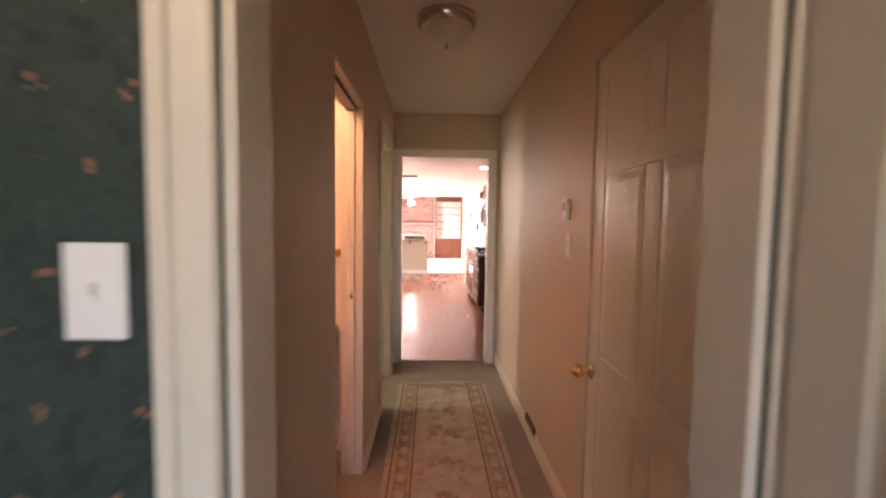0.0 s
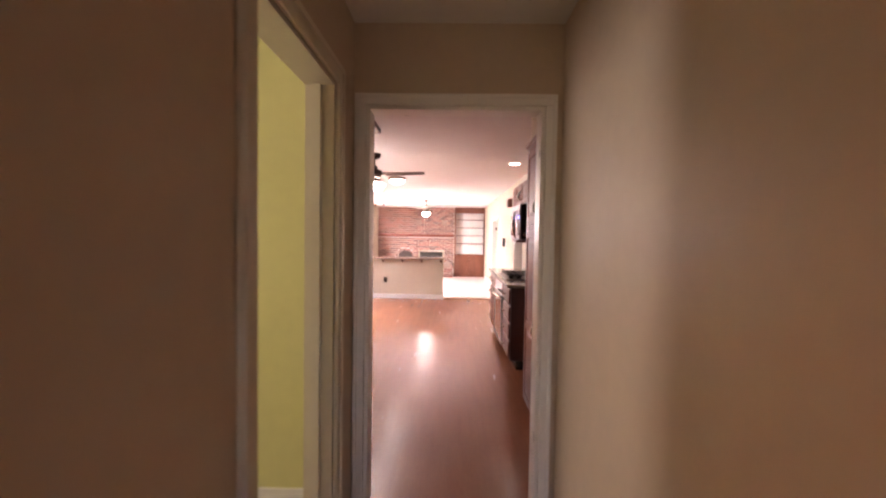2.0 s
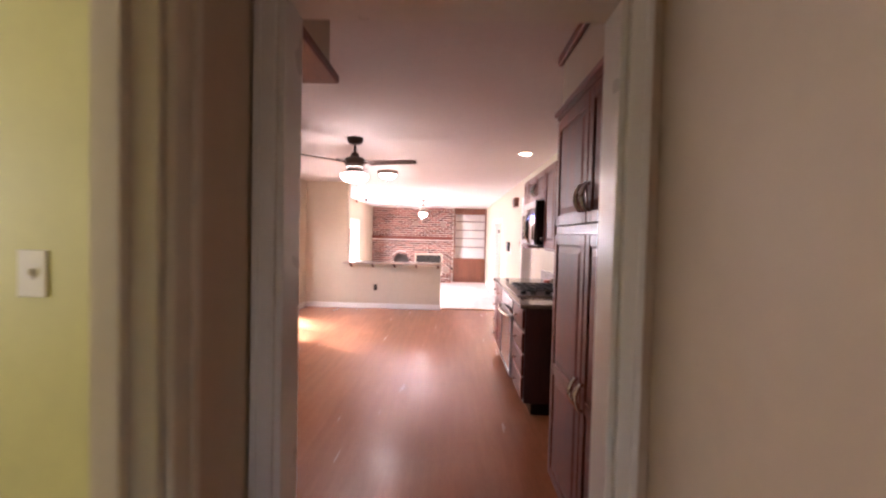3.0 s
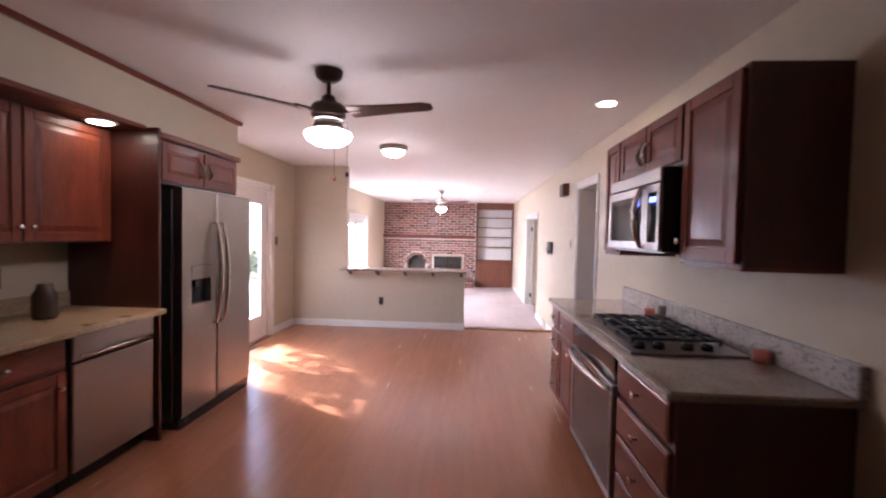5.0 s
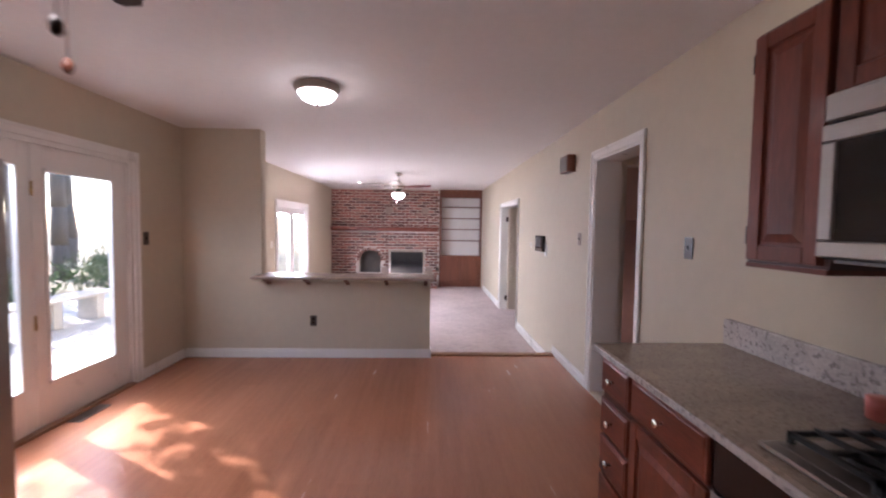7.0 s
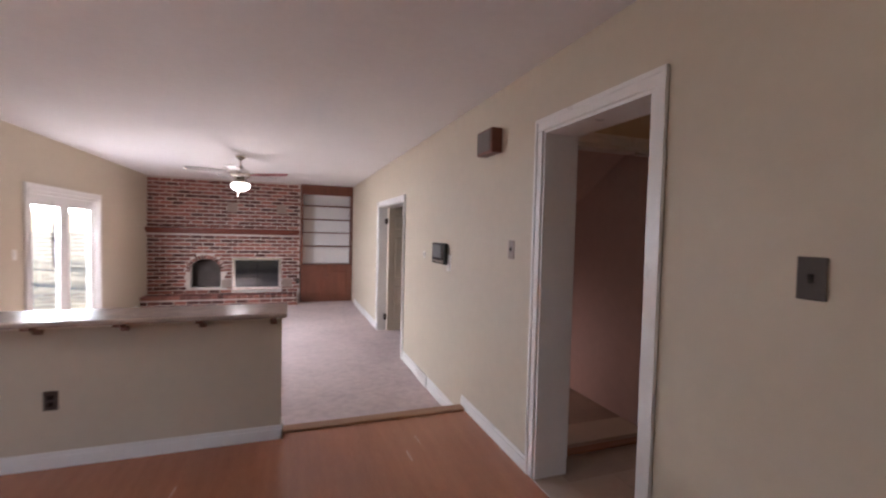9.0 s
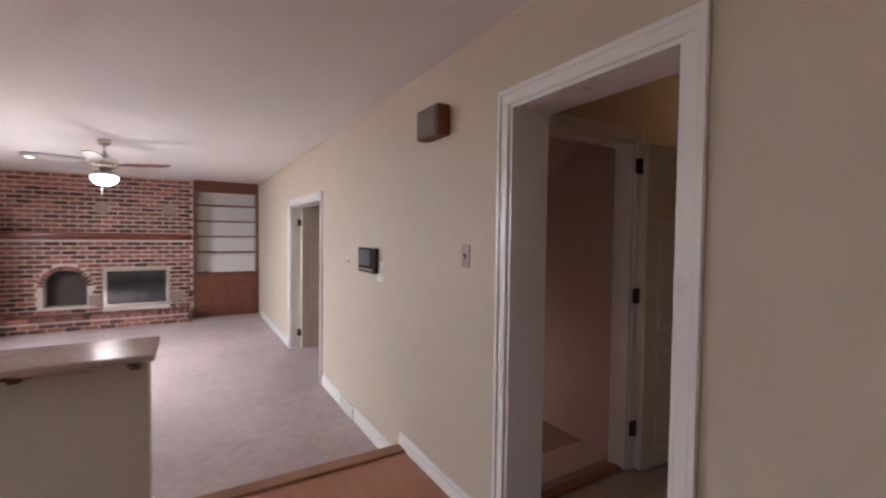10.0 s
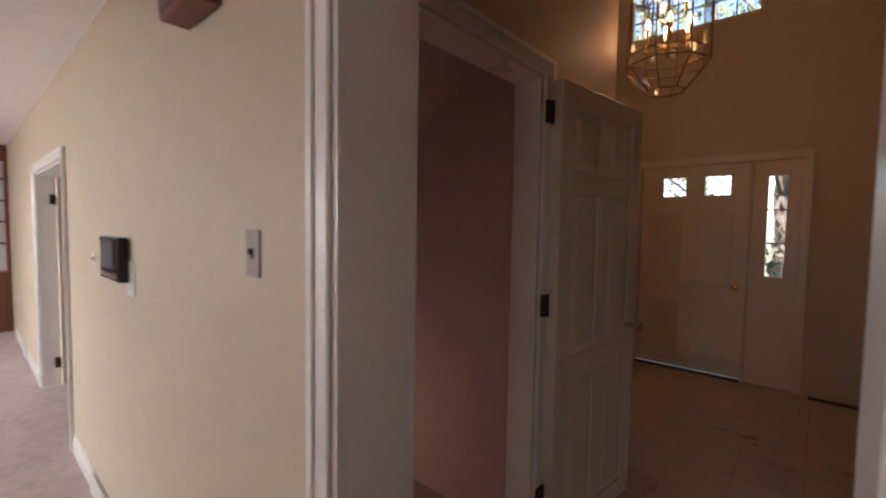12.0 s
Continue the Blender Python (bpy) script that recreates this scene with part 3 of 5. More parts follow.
# half-wall counter cap
cap = thing("counter_cap", (-1.1, 7.2, 0.845), "pinkish-tan stone ledge on the half wall with wooden brackets", "counter")
part("slab", B(-2.06, -0.165, 6.99, 7.40, 0.865, 0.897, bev=0.008), CAPTOP, cap)
part("apron", B(-2.01, -0.19, 7.10, 7.168, 0.835, 0.865, bev=0.004), CREAM, cap, "cream moulding below the ledge")
for i in range(5):
    x = -1.93 + i * 0.42
    bm = bmesh.new()
    side = [(7.015, 0.865), (7.168, 0.865), (7.168, 0.797), (7.15, 0.795), (7.135, 0.812), (7.10, 0.836), (7.03, 0.842), (7.015, 0.848)]
    ends = [[bm.verts.new((x + d, y, z)) for y, z in side] for d in (-0.02, 0.02)]
    bm.faces.new(ends[0])
    bm.faces.new(ends[1][::-1])
    for k in range(len(side)):
        q = (k + 1) % len(side)
        bm.faces.new((ends[0][k], ends[0][q], ends[1][q], ends[1][k]))
    part("bracket", bm, WALNUT, cap, "small brown wooden bracket")

# ---- doors and windows ----


def glazed_door(name, side, plane, u0, u1, v0, v1, label, stile=0.12, bottom=0.3, t=0.045, lo=None, hi=None):
    f = face_map(side, plane)
    lo, hi = lo or stile, hi or stile
    ob = thing(name, f((u0 + u1) / 2, v0, 0), label, "door", kind="structure")
    bm = bmesh.new()
    fbox(bm, f, u0, u0 + lo, v0, v1, -t, 0, 0.003)
    fbox(bm, f, u1 - hi, u1, v0, v1, -t, 0, 0.003)
    fbox(bm, f, u0 + lo, u1 - hi, v0, v0 + bottom, -t, -0.001)
    fbox(bm, f, u0 + lo, u1 - hi, v1 - stile, v1, -t, -0.001)
    part("door_frame", bm, TRIM, ob)
    bm = bmesh.new()
    e = 0.022
    for a, b, c, d in ((u0 + lo, u1 - hi, v0 + bottom, v0 + bottom + e), (u0 + lo, u1 - hi, v1 - stile - e, v1 - stile),
                       (u0 + lo, u0 + lo + e, v0 + bottom, v1 - stile), (u1 - hi - e, u1 - hi, v0 + bottom, v1 - stile)):
        fbox(bm, f, a, b, c, d, -t * 0.7, 0.008, 0.003)
    part("glazing_bead", bm, TRIM, ob)
    bm = bmesh.new()
    fbox(bm, f, u0 + lo + e * 0.5, u1 - hi - e * 0.5, v0 + bottom + e * 0.5, v1 - stile - e * 0.5, -t * 0.55, -t * 0.45)
    g = part("pane", bm, GLASS, ob, "clear glass pane")
    g.visible_shadow = False
    return ob


glazed_door("door_patio_1", '+x', KL - 0.03, 5.475, 6.366, 0.02, 1.948, "white full-glass patio door", 0.155, 0.28, lo=0.09)
p2 = glazed_door("door_patio_2", '+x', KL - 0.03, 4.554, 5.47, 0.02, 1.948, "white full-glass patio door leaf", 0.135, 0.28, hi=0.085)
fp = face_map('+x', KL - 0.03)
for v in (0.75, 1.65):
    bm = bmesh.new()
    rod(bm, fp(5.4725, v - 0.05, 0.006), fp(5.4725, v + 0.05, 0.006), 0.008)
    part("hinge", bm, BRASS, p2, "aged brass hinge")
jamb("trim_patio_lining", 'y', KL - 0.12, KL, 4.519, 6.401, 0.0, 1.981, t=0.035)
solo("trim_patio_sill", B(KL - 0.12, KL + 0.02, 4.555, 6.365, 0, 0.02), NOSE, "brown door threshold", "trim", kind="structure")
jamb("trim_living_lining", 'y', KL - 0.12, KL, 9.969, 11.771, LOW, 1.801, t=0.04)
glazed_door("door_living_1", '+x', KL - 0.04, 10.008, 10.868, LOW + 0.02, 1.763, "white glazed living room door", 0.10, 0.25)
glazed_door("door_living_2", '+x', KL - 0.04, 10.87, 11.732, LOW + 0.02, 1.763, "white glazed living room door", 0.10, 0.25)


def panel_door(name, u0, u1, v0, v1, material, label, m, knob_u, t=0.036, kmat=BRASS, kz=0.92, relief=0.016):
    """A six-panel door in its own plane (front looks to -y), then set at the pose m."""
    ob = thing(name, (0, 0, 0), label, "door", kind="structure")
    for sgn, nm in ((1, "front_face"), (-1, "back_face")):
        f = (lambda u, v, n: (u, -n - t / 2, v)) if sgn > 0 else (lambda u, v, n: (u, n + t / 2, v))
        part(nm, panel_front(f, u0, u1, v0, v1, 2, (1.25, 1.35, 0.5), relief, 0.1, 0.03), material, ob)
    part("core", B(u0 + 0.002, u1 - 0.002, -t / 2 - 0.002, t / 2 + 0.002, v0, v1), material, ob)
    for s in (-1, 1):
        bm = bmesh.new()
        y = s * (t / 2 + 0.014)
        rod(bm, (knob_u, y, kz), (knob_u, y + s * 0.045, kz), 0.011, 10)
        bmesh.ops.create_uvsphere(bm, u_segments=14, v_segments=8, radius=0.028, matrix=Matrix.Translation((knob_u, y + s * 0.055, kz)))
        rod(bm, (knob_u, y, kz), (knob_u, y + s * 0.006, kz), 0.032, 16)
        part("door_knob", bm, kmat, ob, "round metal door knob", True)
    ob.matrix_world = m
    return ob


stairdoor = panel_door("door_stair", 0.005, 0.735, 0.012, 2.01, CREAM, "cream six-panel door standing open against the wall",
                       Matrix.Translation((2.335, 6.325, 0)) @ Matrix.Rotation(radians(-6.5), 4, 'Z'), 0.665, kmat=CHROME, relief=0.02)
for z in (0.267, 1.09, 1.877):
    bm = bmesh.new()
    box(bm, 2.285, 2.352, 6.326, 6.338, z - 0.045, z + 0.045, 0.002)
    rod(bm, (2.318, 6.322, z - 0.047), (2.318, 6.322, z + 0.047), 0.007)
    solo("door_hinge", bm, BRONZE, "dark bronze butt hinge on the stair door casing", "hinge", kind="structure")
panel_door("door_den", 0.005, 0.76, LOW + 0.012, 1.81, CREAM, "cream panelled door swung open into the far room",
           Matrix.Translation((KR + 0.125, 10.882, 0)) @ Matrix.Rotation(radians(4), 4, 'Z'), 0.69)
for z in (0.05, 1.6):
    bm = bmesh.new()
    box(bm, KR + 0.085, KR + 0.124, 10.865, 10.931, z - 0.045, z + 0.045, 0.002)
    solo("door_hinge", bm, BRONZE, "dark butt hinge on the wide doorway lining", "hinge", kind="structure")
panel_door("door_hall_closet", 0.0, 0.92, 0.015, 2.06, CREAM, "cream closed closet door in the hall",
           Matrix.Translation((HR + 0.035, -2.405, 0)) @ Matrix.Rotation(radians(-90), 4, 'Z'), 0.05, kz=0.80, relief=0.007)
panel_door("door_papered", 0.0, 0.69, 0.015, 2.02, CREAM, "cream panelled door standing open into the papered room",
           Matrix.Translation((0.325, -3.655, 0)) @ Matrix.Rotation(radians(-90), 4, 'Z'), 0.63)
solo("pocket_door", B(HL - 0.078, HL - 0.042, -1.882, -1.869, 0.01, 1.97, bev=0.003), CREAM, "edge of a cream sliding door retracted into the wall", "door", kind="structure")
fk = face_map('-y', -1.882)
bm = bmesh.new()
fbox(bm, fk, HL - 0.068, HL - 0.052, 0.985, 1.03, 0, 0.004, 0.002)
solo("edge_pull", bm, BRASS, "small brass edge pull on the sliding door", "door pull")

# front door with lights
f = face_map('-x', 5.53)
fd = thing("front_door", (5.55, 6.45, 0), "cream panelled front door with two small leaded lights", "door", kind="structure")
bm = bmesh.new()
for a, b, c, d in ((5.99, 6.91, 0.02, 1.745), (5.99, 6.91, 1.925, 2.035), (5.99, 6.136, 1.745, 1.925), (6.345, 6.512, 1.745, 1.925), (6.715, 6.91, 1.745, 1.925)):
    fbox(bm, f, a, b, c, d, -0.04, 0)
part("slab", bm, CREAM, fd)
for a, b in ((6.09, 6.40), (6.50, 6.81)):
    for c, d in ((0.16, 0.72), (0.86, 1.6)):
        bm = bmesh.new()
        raised(bm, f, a, b, c, d, 0.0, 0.008, 0.03)
        part("panel", bm, CREAM, fd)
for a, b in ((6.136, 6.345), (6.512, 6.715)):
    bm = bmesh.new()
    fbox(bm, f, a, b, 1.745, 1.925, -0.024, -0.018)
    g = part("pane", bm, GLASS, fd)
    g.visible_shadow = False
    bm = bmesh.new()
    for k in (1, 2):
        c = a + (b - a) * k / 3
        fbox(bm, f, c - 0.004, c + 0.004, 1.745, 1.925, -0.03, -0.012)
        z = 1.745 + 0.06 * k
        fbox(bm, f, a, b, z - 0.004, z + 0.004, -0.029, -0.013)
    part("leading", bm, STEEL_D, fd)
bm = bmesh.new()
rod(bm, f(6.055, 0.88, 0), f(6.055, 0.88, 0.05), 0.012)
bmesh.ops.create_uvsphere(bm, u_segments=14, v_segments=8, radius=0.03, matrix=Matrix.Translation(f(6.055, 0.88, 0.06)))
part("door_knob", bm, BRASS, fd, "brass knob", True)
for k, (a, b) in enumerate(((5.62, 5.96), (6.94, 7.28))):
    sl = thing(f"window_sidelight_{k + 1}", f((a + b) / 2, 0, 0), "cream sidelight panel with a narrow leaded pane", "window", kind="structure")
    c0, c1 = (5.715, 5.85) if k == 0 else (7.02, 7.155)
    bm = bmesh.new()
    for p in ((a, c0, 0, 2.04), (c1, b, 0, 2.04), (c0, c1, 0, 1.0), (c0, c1, 1.9, 2.04)):
        fbox(bm, f, *p, -0.04, 0)
    part("window_frame", bm, CREAM, sl)
    bm = bmesh.new()
    fbox(bm, f, c0, c1, 1.0, 1.9, -0.024, -0.018)
    g = part("pane", bm, GLASS, sl)
    g.visible_shadow = False
    bm = bmesh.new()
    for z in (1.3, 1.6):
        fbox(bm, f, c0, c1, z - 0.006, z + 0.006, -0.03, -0.012)
    part("leading", bm, STEEL_D, sl)
casing("trim_front_door", '-x', 5.5, 5.62, 7.28, 0, 2.04, w=0.07, material=CREAM)
solo("trim_front_sill", B(5.47, 5.5, 5.985, 6.915, 0, 0.02), BRONZE, "dark front door threshold", "trim", kind="structure")
tw = thing("window_transom", (5.55, 6.5, 3.36), "high leaded window above the front door", "window", kind="structure")
bm = bmesh.new()
for a, b, c, d in ((5.95, 7.1, 3.36, 3.39), (5.95, 7.1, 4.12, 4.15), (5.95, 5.98, 3.39, 4.12), (7.07, 7.1, 3.39, 4.12)):
    fbox(bm, f, a, b, c, d, -0.04, 0.02)
part("window_frame", bm, CREAM, tw)
bm = bmesh.new()
for k in range(1, 6):
    fbox(bm, f, 5.98 + k * 0.182 - 0.006, 5.98 + k * 0.182 + 0.006, 3.39, 4.12, -0.03, -0.01)
for k in range(1, 4):
    fbox(bm, f, 5.98, 7.07, 3.39 + k * 0.182 - 0.006, 3.39 + k * 0.182 + 0.006, -0.029, -0.011)
part("leading", bm, STEEL_D, tw)
bm = bmesh.new()
fbox(bm, f, 5.97, 7.08, 3.38, 4.13, -0.024, -0.018)
g = part("pane", bm, GLASS, tw)
g.visible_shadow = False
bw = thing("window_papered", (-0.2, -6.15, 0.9), "white window of the papered room", "window", kind="structure")
bm = bmesh.new()
for p in ((-0.9, 0.5, 0.9, 0.95), (-0.9, 0.5, 2.05, 2.1), (-0.9, -0.85, 0.95, 2.05), (0.45, 0.5, 0.95, 2.05), (-0.225, -0.175, 0.95, 2.05)):
    box(bm, p[0], p[1], -6.18, -6.12, p[2], p[3])
part("window_frame", bm, TRIM, bw)
solo("vent_foyer", B(5.40, 5.46, 5.10, 5.50, -0.005, 0.01, bev=0.003), BRONZE, "dark floor register by the front wall", "vent")

# ---- kitchen, right side ----
CT = 0.90
base = thing("base_cabinet_run", (0.87, 3.43, 0), "cherry base cabinets with raised panels and nickel knobs", "cabinet")
fr = face_map('-x', 0.605)
part("carcass", B(0.606, KR, 2.31, 2.88, 0.10, CT - 0.035), DARKW, base, "cabinet side in darker wood")
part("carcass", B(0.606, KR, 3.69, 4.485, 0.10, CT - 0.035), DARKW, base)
part("toe_kick", B(0.67, KR, 2.33, 4.46, 0, 0.10), BLACK, base)


def drawer(u0, u1, v0, v1, parent, f, knobs=True):
    bm = bmesh.new()
    fbox(bm, f, u0, u1, v0, v1, 0, 0.018, 0.005)
    raised(bm, f, u0 + 0.012, u1 - 0.012, v0 + 0.012, v1 - 0.012, 0.018, 0.021, 0.006)
    d = part("drawer_front", bm, CHERRY_H, parent)
    knob(d, f, (u0 + u1) / 2, (v0 + v1) / 2, 0.02)
    return d


for a, b in ((2.33, 2.86), (4.21, 4.475)):
    for v0, v1 in ((0.69, 0.845), (0.50, 0.66), (0.315, 0.485), (0.12, 0.30)):
        drawer(a, b, v0, v1, base, fr)
drawer(3.72, 4.19, 0.69, 0.845, base, fr)
d = part("door", panel_front(fr, 3.72, 4.19, 0.12, 0.675), CHERRY, base)
knob(d, fr, 3.78, 0.60, 0.02)
ct = thing("countertop", (0.87, 3.43, CT - 0.033), "polished brown speckled granite worktop", "countertop")
part("slab", B(0.557, KR, 2.27, 4.51, CT - 0.033, CT, bev=0.007), GRANITE, ct)
part("edge", B(0.552, 0.558, 2.275, 4.505, CT - 0.031, CT - 0.008), GRANITE_L, ct, "pale polished granite edge")
part("backsplash", B(KR - 0.035, KR - 0.001, 2.27, 4.505, CT, CT + 0.118, bev=0.004), GRANITE_L, ct, "pale speckled granite upstand")

oven = thing("wall_oven", (0.87, 3.28, 0.1), "stainless steel under-counter oven with dark glass door", "oven")
fo = face_map('-x', 0.60)
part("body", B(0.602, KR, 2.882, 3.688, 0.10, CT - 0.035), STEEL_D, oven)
bm = bmesh.new()
fbox(bm, fo, 2.885, 3.685, 0.71, 0.855, 0, 0.02, 0.003)
part("control_panel", bm, DGLASS, oven, "black glass control panel")
bm = bmesh.new()
for a, b, c, d in ((2.885, 3.685, 0.12, 0.15), (2.885, 3.685, 0.66, 0.705), (2.885, 2.915, 0.15, 0.66), (3.655, 3.685, 0.15, 0.66)):
    fbox(bm, fo, a, b, c, d, 0, 0.028, 0.003)
dr = part("oven_door", bm, STEEL, oven, "stainless door frame")
bm = bmesh.new()
fbox(bm, fo, 2.915, 3.655, 0.15, 0.66, 0, 0.024)
part("window", bm, DGLASS, dr, "dark oven glass")
part("handle", bow(fo, 2.92, 0.682, 3.65, 0.682, 0.026, 0.06, 0.012, 0.017), CHROME, dr, "curved steel bar handle", True)

cook = thing("gas_cooktop", (0.87, 3.16, CT), "steel gas cooktop with black cast-iron grates", "cooktop")
part("tray", B(0.60, 1.13, 2.745, 3.56, CT, CT + 0.012, bev=0.005), STEEL, cook)
part("well", B(0.64, 1.11, 2.90, 3.54, CT + 0.012, CT + 0.014), STEEL, cook)
for k in range(3):
    y0 = 2.895 + k * 0.217
    bm = bmesh.new()
    z = CT + 0.045
    for a, b, c, d in ((0.66, 1.09, y0, y0 + 0.012), (0.66, 1.09, y0 + 0.2, y0 + 0.212), (0.66, 0.672, y0, y0 + 0.212), (1.078, 1.09, y0, y0 + 0.212)):
        box(bm, a, b, c, d, z - 0.012, z)
    for i in range(1, 6):
        x = 0.66 + i * 0.0717
        box(bm, x - 0.005, x + 0.005, y0, y0 + 0.212, z - 0.006, z + 0.006)
    box(bm, 0.66, 1.09, y0 + 0.1, y0 + 0.112, z - 0.007, z + 0.005)
    for x in (0.66, 1.078):
        for y in (y0, y0 + 0.2):
            box(bm, x, x + 0.012, y, y + 0.012, CT + 0.016, z - 0.012)
    part("grate", bm, IRON, cook, "black cast-iron grate")
    for x in (0.77, 0.98):
        bm = lathe(bmesh.new(), (x, y0 + 0.106, CT + 0.016), [(0.048, 0), (0.046, 0.01), (0.036, 0.014), (0.034, 0.02)], 18)
        part("burner", bm, IRON, cook)
for x in (0.67, 0.76, 0.89, 0.98):
    bm = lathe(bmesh.new(), (x, 2.825, CT + 0.012), [(0.027, 0), (0.025, 0.022), (0.02, 0.03)], 16)
    part("control_knob", bm, BLACK, cook, "black control knob", True)

mw = thing("microwave", (0.97, 3.24, 1.36), "stainless over-range microwave with dark window", "microwave")
fm = face_map('-x', 0.78)
part("body", B(0.782, KR, 2.875, 3.605, 1.365, 1.775), BLACK, mw, "black casing")
bm = bmesh.new()
fbox(bm, fm, 2.878, 3.602, 1.705, 1.775, 0, 0.018, 0.006)
fbox(bm, fm, 2.90, 3.58, 1.768, 1.773, 0.018, 0.020)
part("vent_panel", bm, STEEL, mw, "stainless vent strip")
bm = bmesh.new()
for a, b, c, d in ((3.05, 3.602, 1.37, 1.412), (3.05, 3.602, 1.655, 1.70), (3.05, 3.085, 1.412, 1.655), (3.56, 3.602, 1.412, 1.655)):
    fbox(bm, fm, a, b, c, d, 0, 0.022, 0.004)
dm = part("door", bm, STEEL, mw, "stainless door frame")
bm = bmesh.new()
fbox(bm, fm, 3.085, 3.56, 1.412, 1.655, 0, 0.017)
part("window", bm, DGLASS, dm, "dark glass window")
part("handle", bow(fm, 3.045, 1.385, 3.045, 1.69, 0.018, 0.05, 0.010, 0.026), CHROME, dm, "broad bowed chrome handle", True)
bm = bmesh.new()
for a, b, c, d in ((2.878, 3.045, 1.37, 1.41), (2.878, 3.045, 1.66, 1.70), (2.878, 2.905, 1.41, 1.66), (3.015, 3.045, 1.41, 1.66)):
    fbox(bm, fm, a, b, c, d, 0, 0.021, 0.003)
cp = part("control_surround", bm, STEEL, mw, "stainless frame round the controls")
bm = bmesh.new()
fbox(bm, fm, 2.905, 3.015, 1.41, 1.66, 0, 0.017)
part("control_panel", bm, DGLASS, cp, "black glass control panel")
bm = bmesh.new()
fbox(bm, fm, 2.925, 2.995, 1.612, 1.636, 0.017, 0.0185)
part("display", bm, DISPLAY, cp, "small blue lit display")
part("underside_filter", B(0.80, 1.14, 2.9, 3.59, 1.355, 1.365), STEEL_D, mw)

up = thing("wall_cabinet_run", (1.0, 3.17, 1.32), "cherry wall cabinets with raised panels above the cooktop", "cabinet")
fu = face_map('-x', 0.855)
part("carcass", B(0.857, KR, 2.39, 2.835, 1.33, 2.075), DARKW, up, "cabinet side in darker wood")
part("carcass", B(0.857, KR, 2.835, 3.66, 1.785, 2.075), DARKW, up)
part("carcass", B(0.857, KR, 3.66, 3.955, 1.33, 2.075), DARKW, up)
d = part("door", panel_front(fu, 2.41, 2.825, 1.34, 2.06), CHERRY, up)
knob(d, fu, 2.80, 1.42, 0.02)
d = part("door", panel_front(fu, 3.675, 3.94, 1.34, 2.06, stile=0.05), CHERRY, up)
for v in (1.42, 1.98):
    bm = bmesh.new()
    rod(bm, fu(3.945, v - 0.03, 0.012), fu(3.945, v + 0.03, 0.012), 0.006)
    part("hinge", bm, BRONZE, d, "dark hinge")
for a, b, k in ((2.845, 3.245, 3.21), (3.255, 3.65, 3.29)):
    d = part("door", panel_front(fu, a, b, 1.80, 2.06, stile=0.05, slope=0.025), CHERRY, up)
    pull(d, fu, k, 1.85, k, 1.95, 0.02, CHROME)
part("light_rail", B(0.85, KR, 2.39, 2.835, 1.315, 1.33), CHERRY_H, up)
part("light_rail", B(0.85, KR, 3.66, 3.955, 1.315, 1.33), CHERRY_H, up)
solo("soffit_right", B(0.60, KR, 0.12, 1.32, 2.131, H), WALL, "beige boxed soffit above the cabinets", "soffit", kind="structure")

# pantry beside the hall opening
pan = thing("pantry_cabinet", (0.88, 0.74, 0), "tall cherry pantry cabinet with paired panelled doors", "cabinet")
part("carcass", B(0.60, KR, 0.14, 1.33, 0.10, 2.10), DARKW, pan)
part("toe_kick", B(0.66, KR, 0.16, 1.31, 0, 0.10), BLACK, pan)
fp = face_map('-x', 0.598)
part("face_frame", B(0.588, 0.60, 0.14, 1.33, 0.10, 2.10), CHERRY, pan)
fp = face_map('-x', 0.588)
for a, b, k in ((0.20, 0.735, 0.70), (0.745, 1.28, 0.78)):
    d = part("door", panel_front(fp, a, b, 1.49, 2.05), CHERRY, pan)
    pull(d, fp, k, 1.545, k, 1.655, 0.02, CHROME)
    d = part("door", panel_front(fp, a, b, 0.12, 1.445, 1, (1, 1.25)), CHERRY, pan)
    pull(d, fp, k, 0.70, k, 0.81, 0.02, CHROME)
bm = B(0.565, KR, 0.14, 1.36, 2.10, 2.13, bev=0.006)
box(bm, 0.58, KR, 0.14, 1.345, 2.08, 2.10)
part("crown", bm, CHERRY_H, pan, "moulded crown")
solo("trim_soffit_right", B(0.572, 0.599, 0.14, 1.345, 2.385, H - 0.001, bev=0.004), CHERRY_H, "cherry moulding at the ceiling", "trim", kind="structure")

# ---- kitchen, left side ----
FX = -2.14
fridge = thing("refrigerator", (-2.46, 4.09, 0), "stainless side-by-side refrigerator with ice dispenser", "refrigerator")
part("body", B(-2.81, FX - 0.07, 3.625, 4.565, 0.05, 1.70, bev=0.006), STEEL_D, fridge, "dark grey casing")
part("base_grille", B(-2.78, FX - 0.02, 3.63, 4.56, 0.0, 0.085), BLACK, fridge)
ff = face_map('+x', FX - 0.065)


def fdoor(u0, u1, hole=None):
    bm = bmesh.new()
    if hole:
        a, b, c, d = hole
        for p in ((u0, u1, 0.09, c), (u0, u1, d, 1.715), (u0, a, c, d), (b, u1, c, d)):
            fbox(bm, ff, *p, 0, 0.065)
        fbox(bm, ff, a, b, c, d, 0, 0.01)
        bmesh.ops.remove_doubles(bm, verts=bm.verts[:], dist=1e-5)
    else:
        fbox(bm, ff, u0, u1, 0.09, 1.715, 0, 0.065, 0.012)
    return part("door", bm, STEEL, fridge, "brushed stainless door")


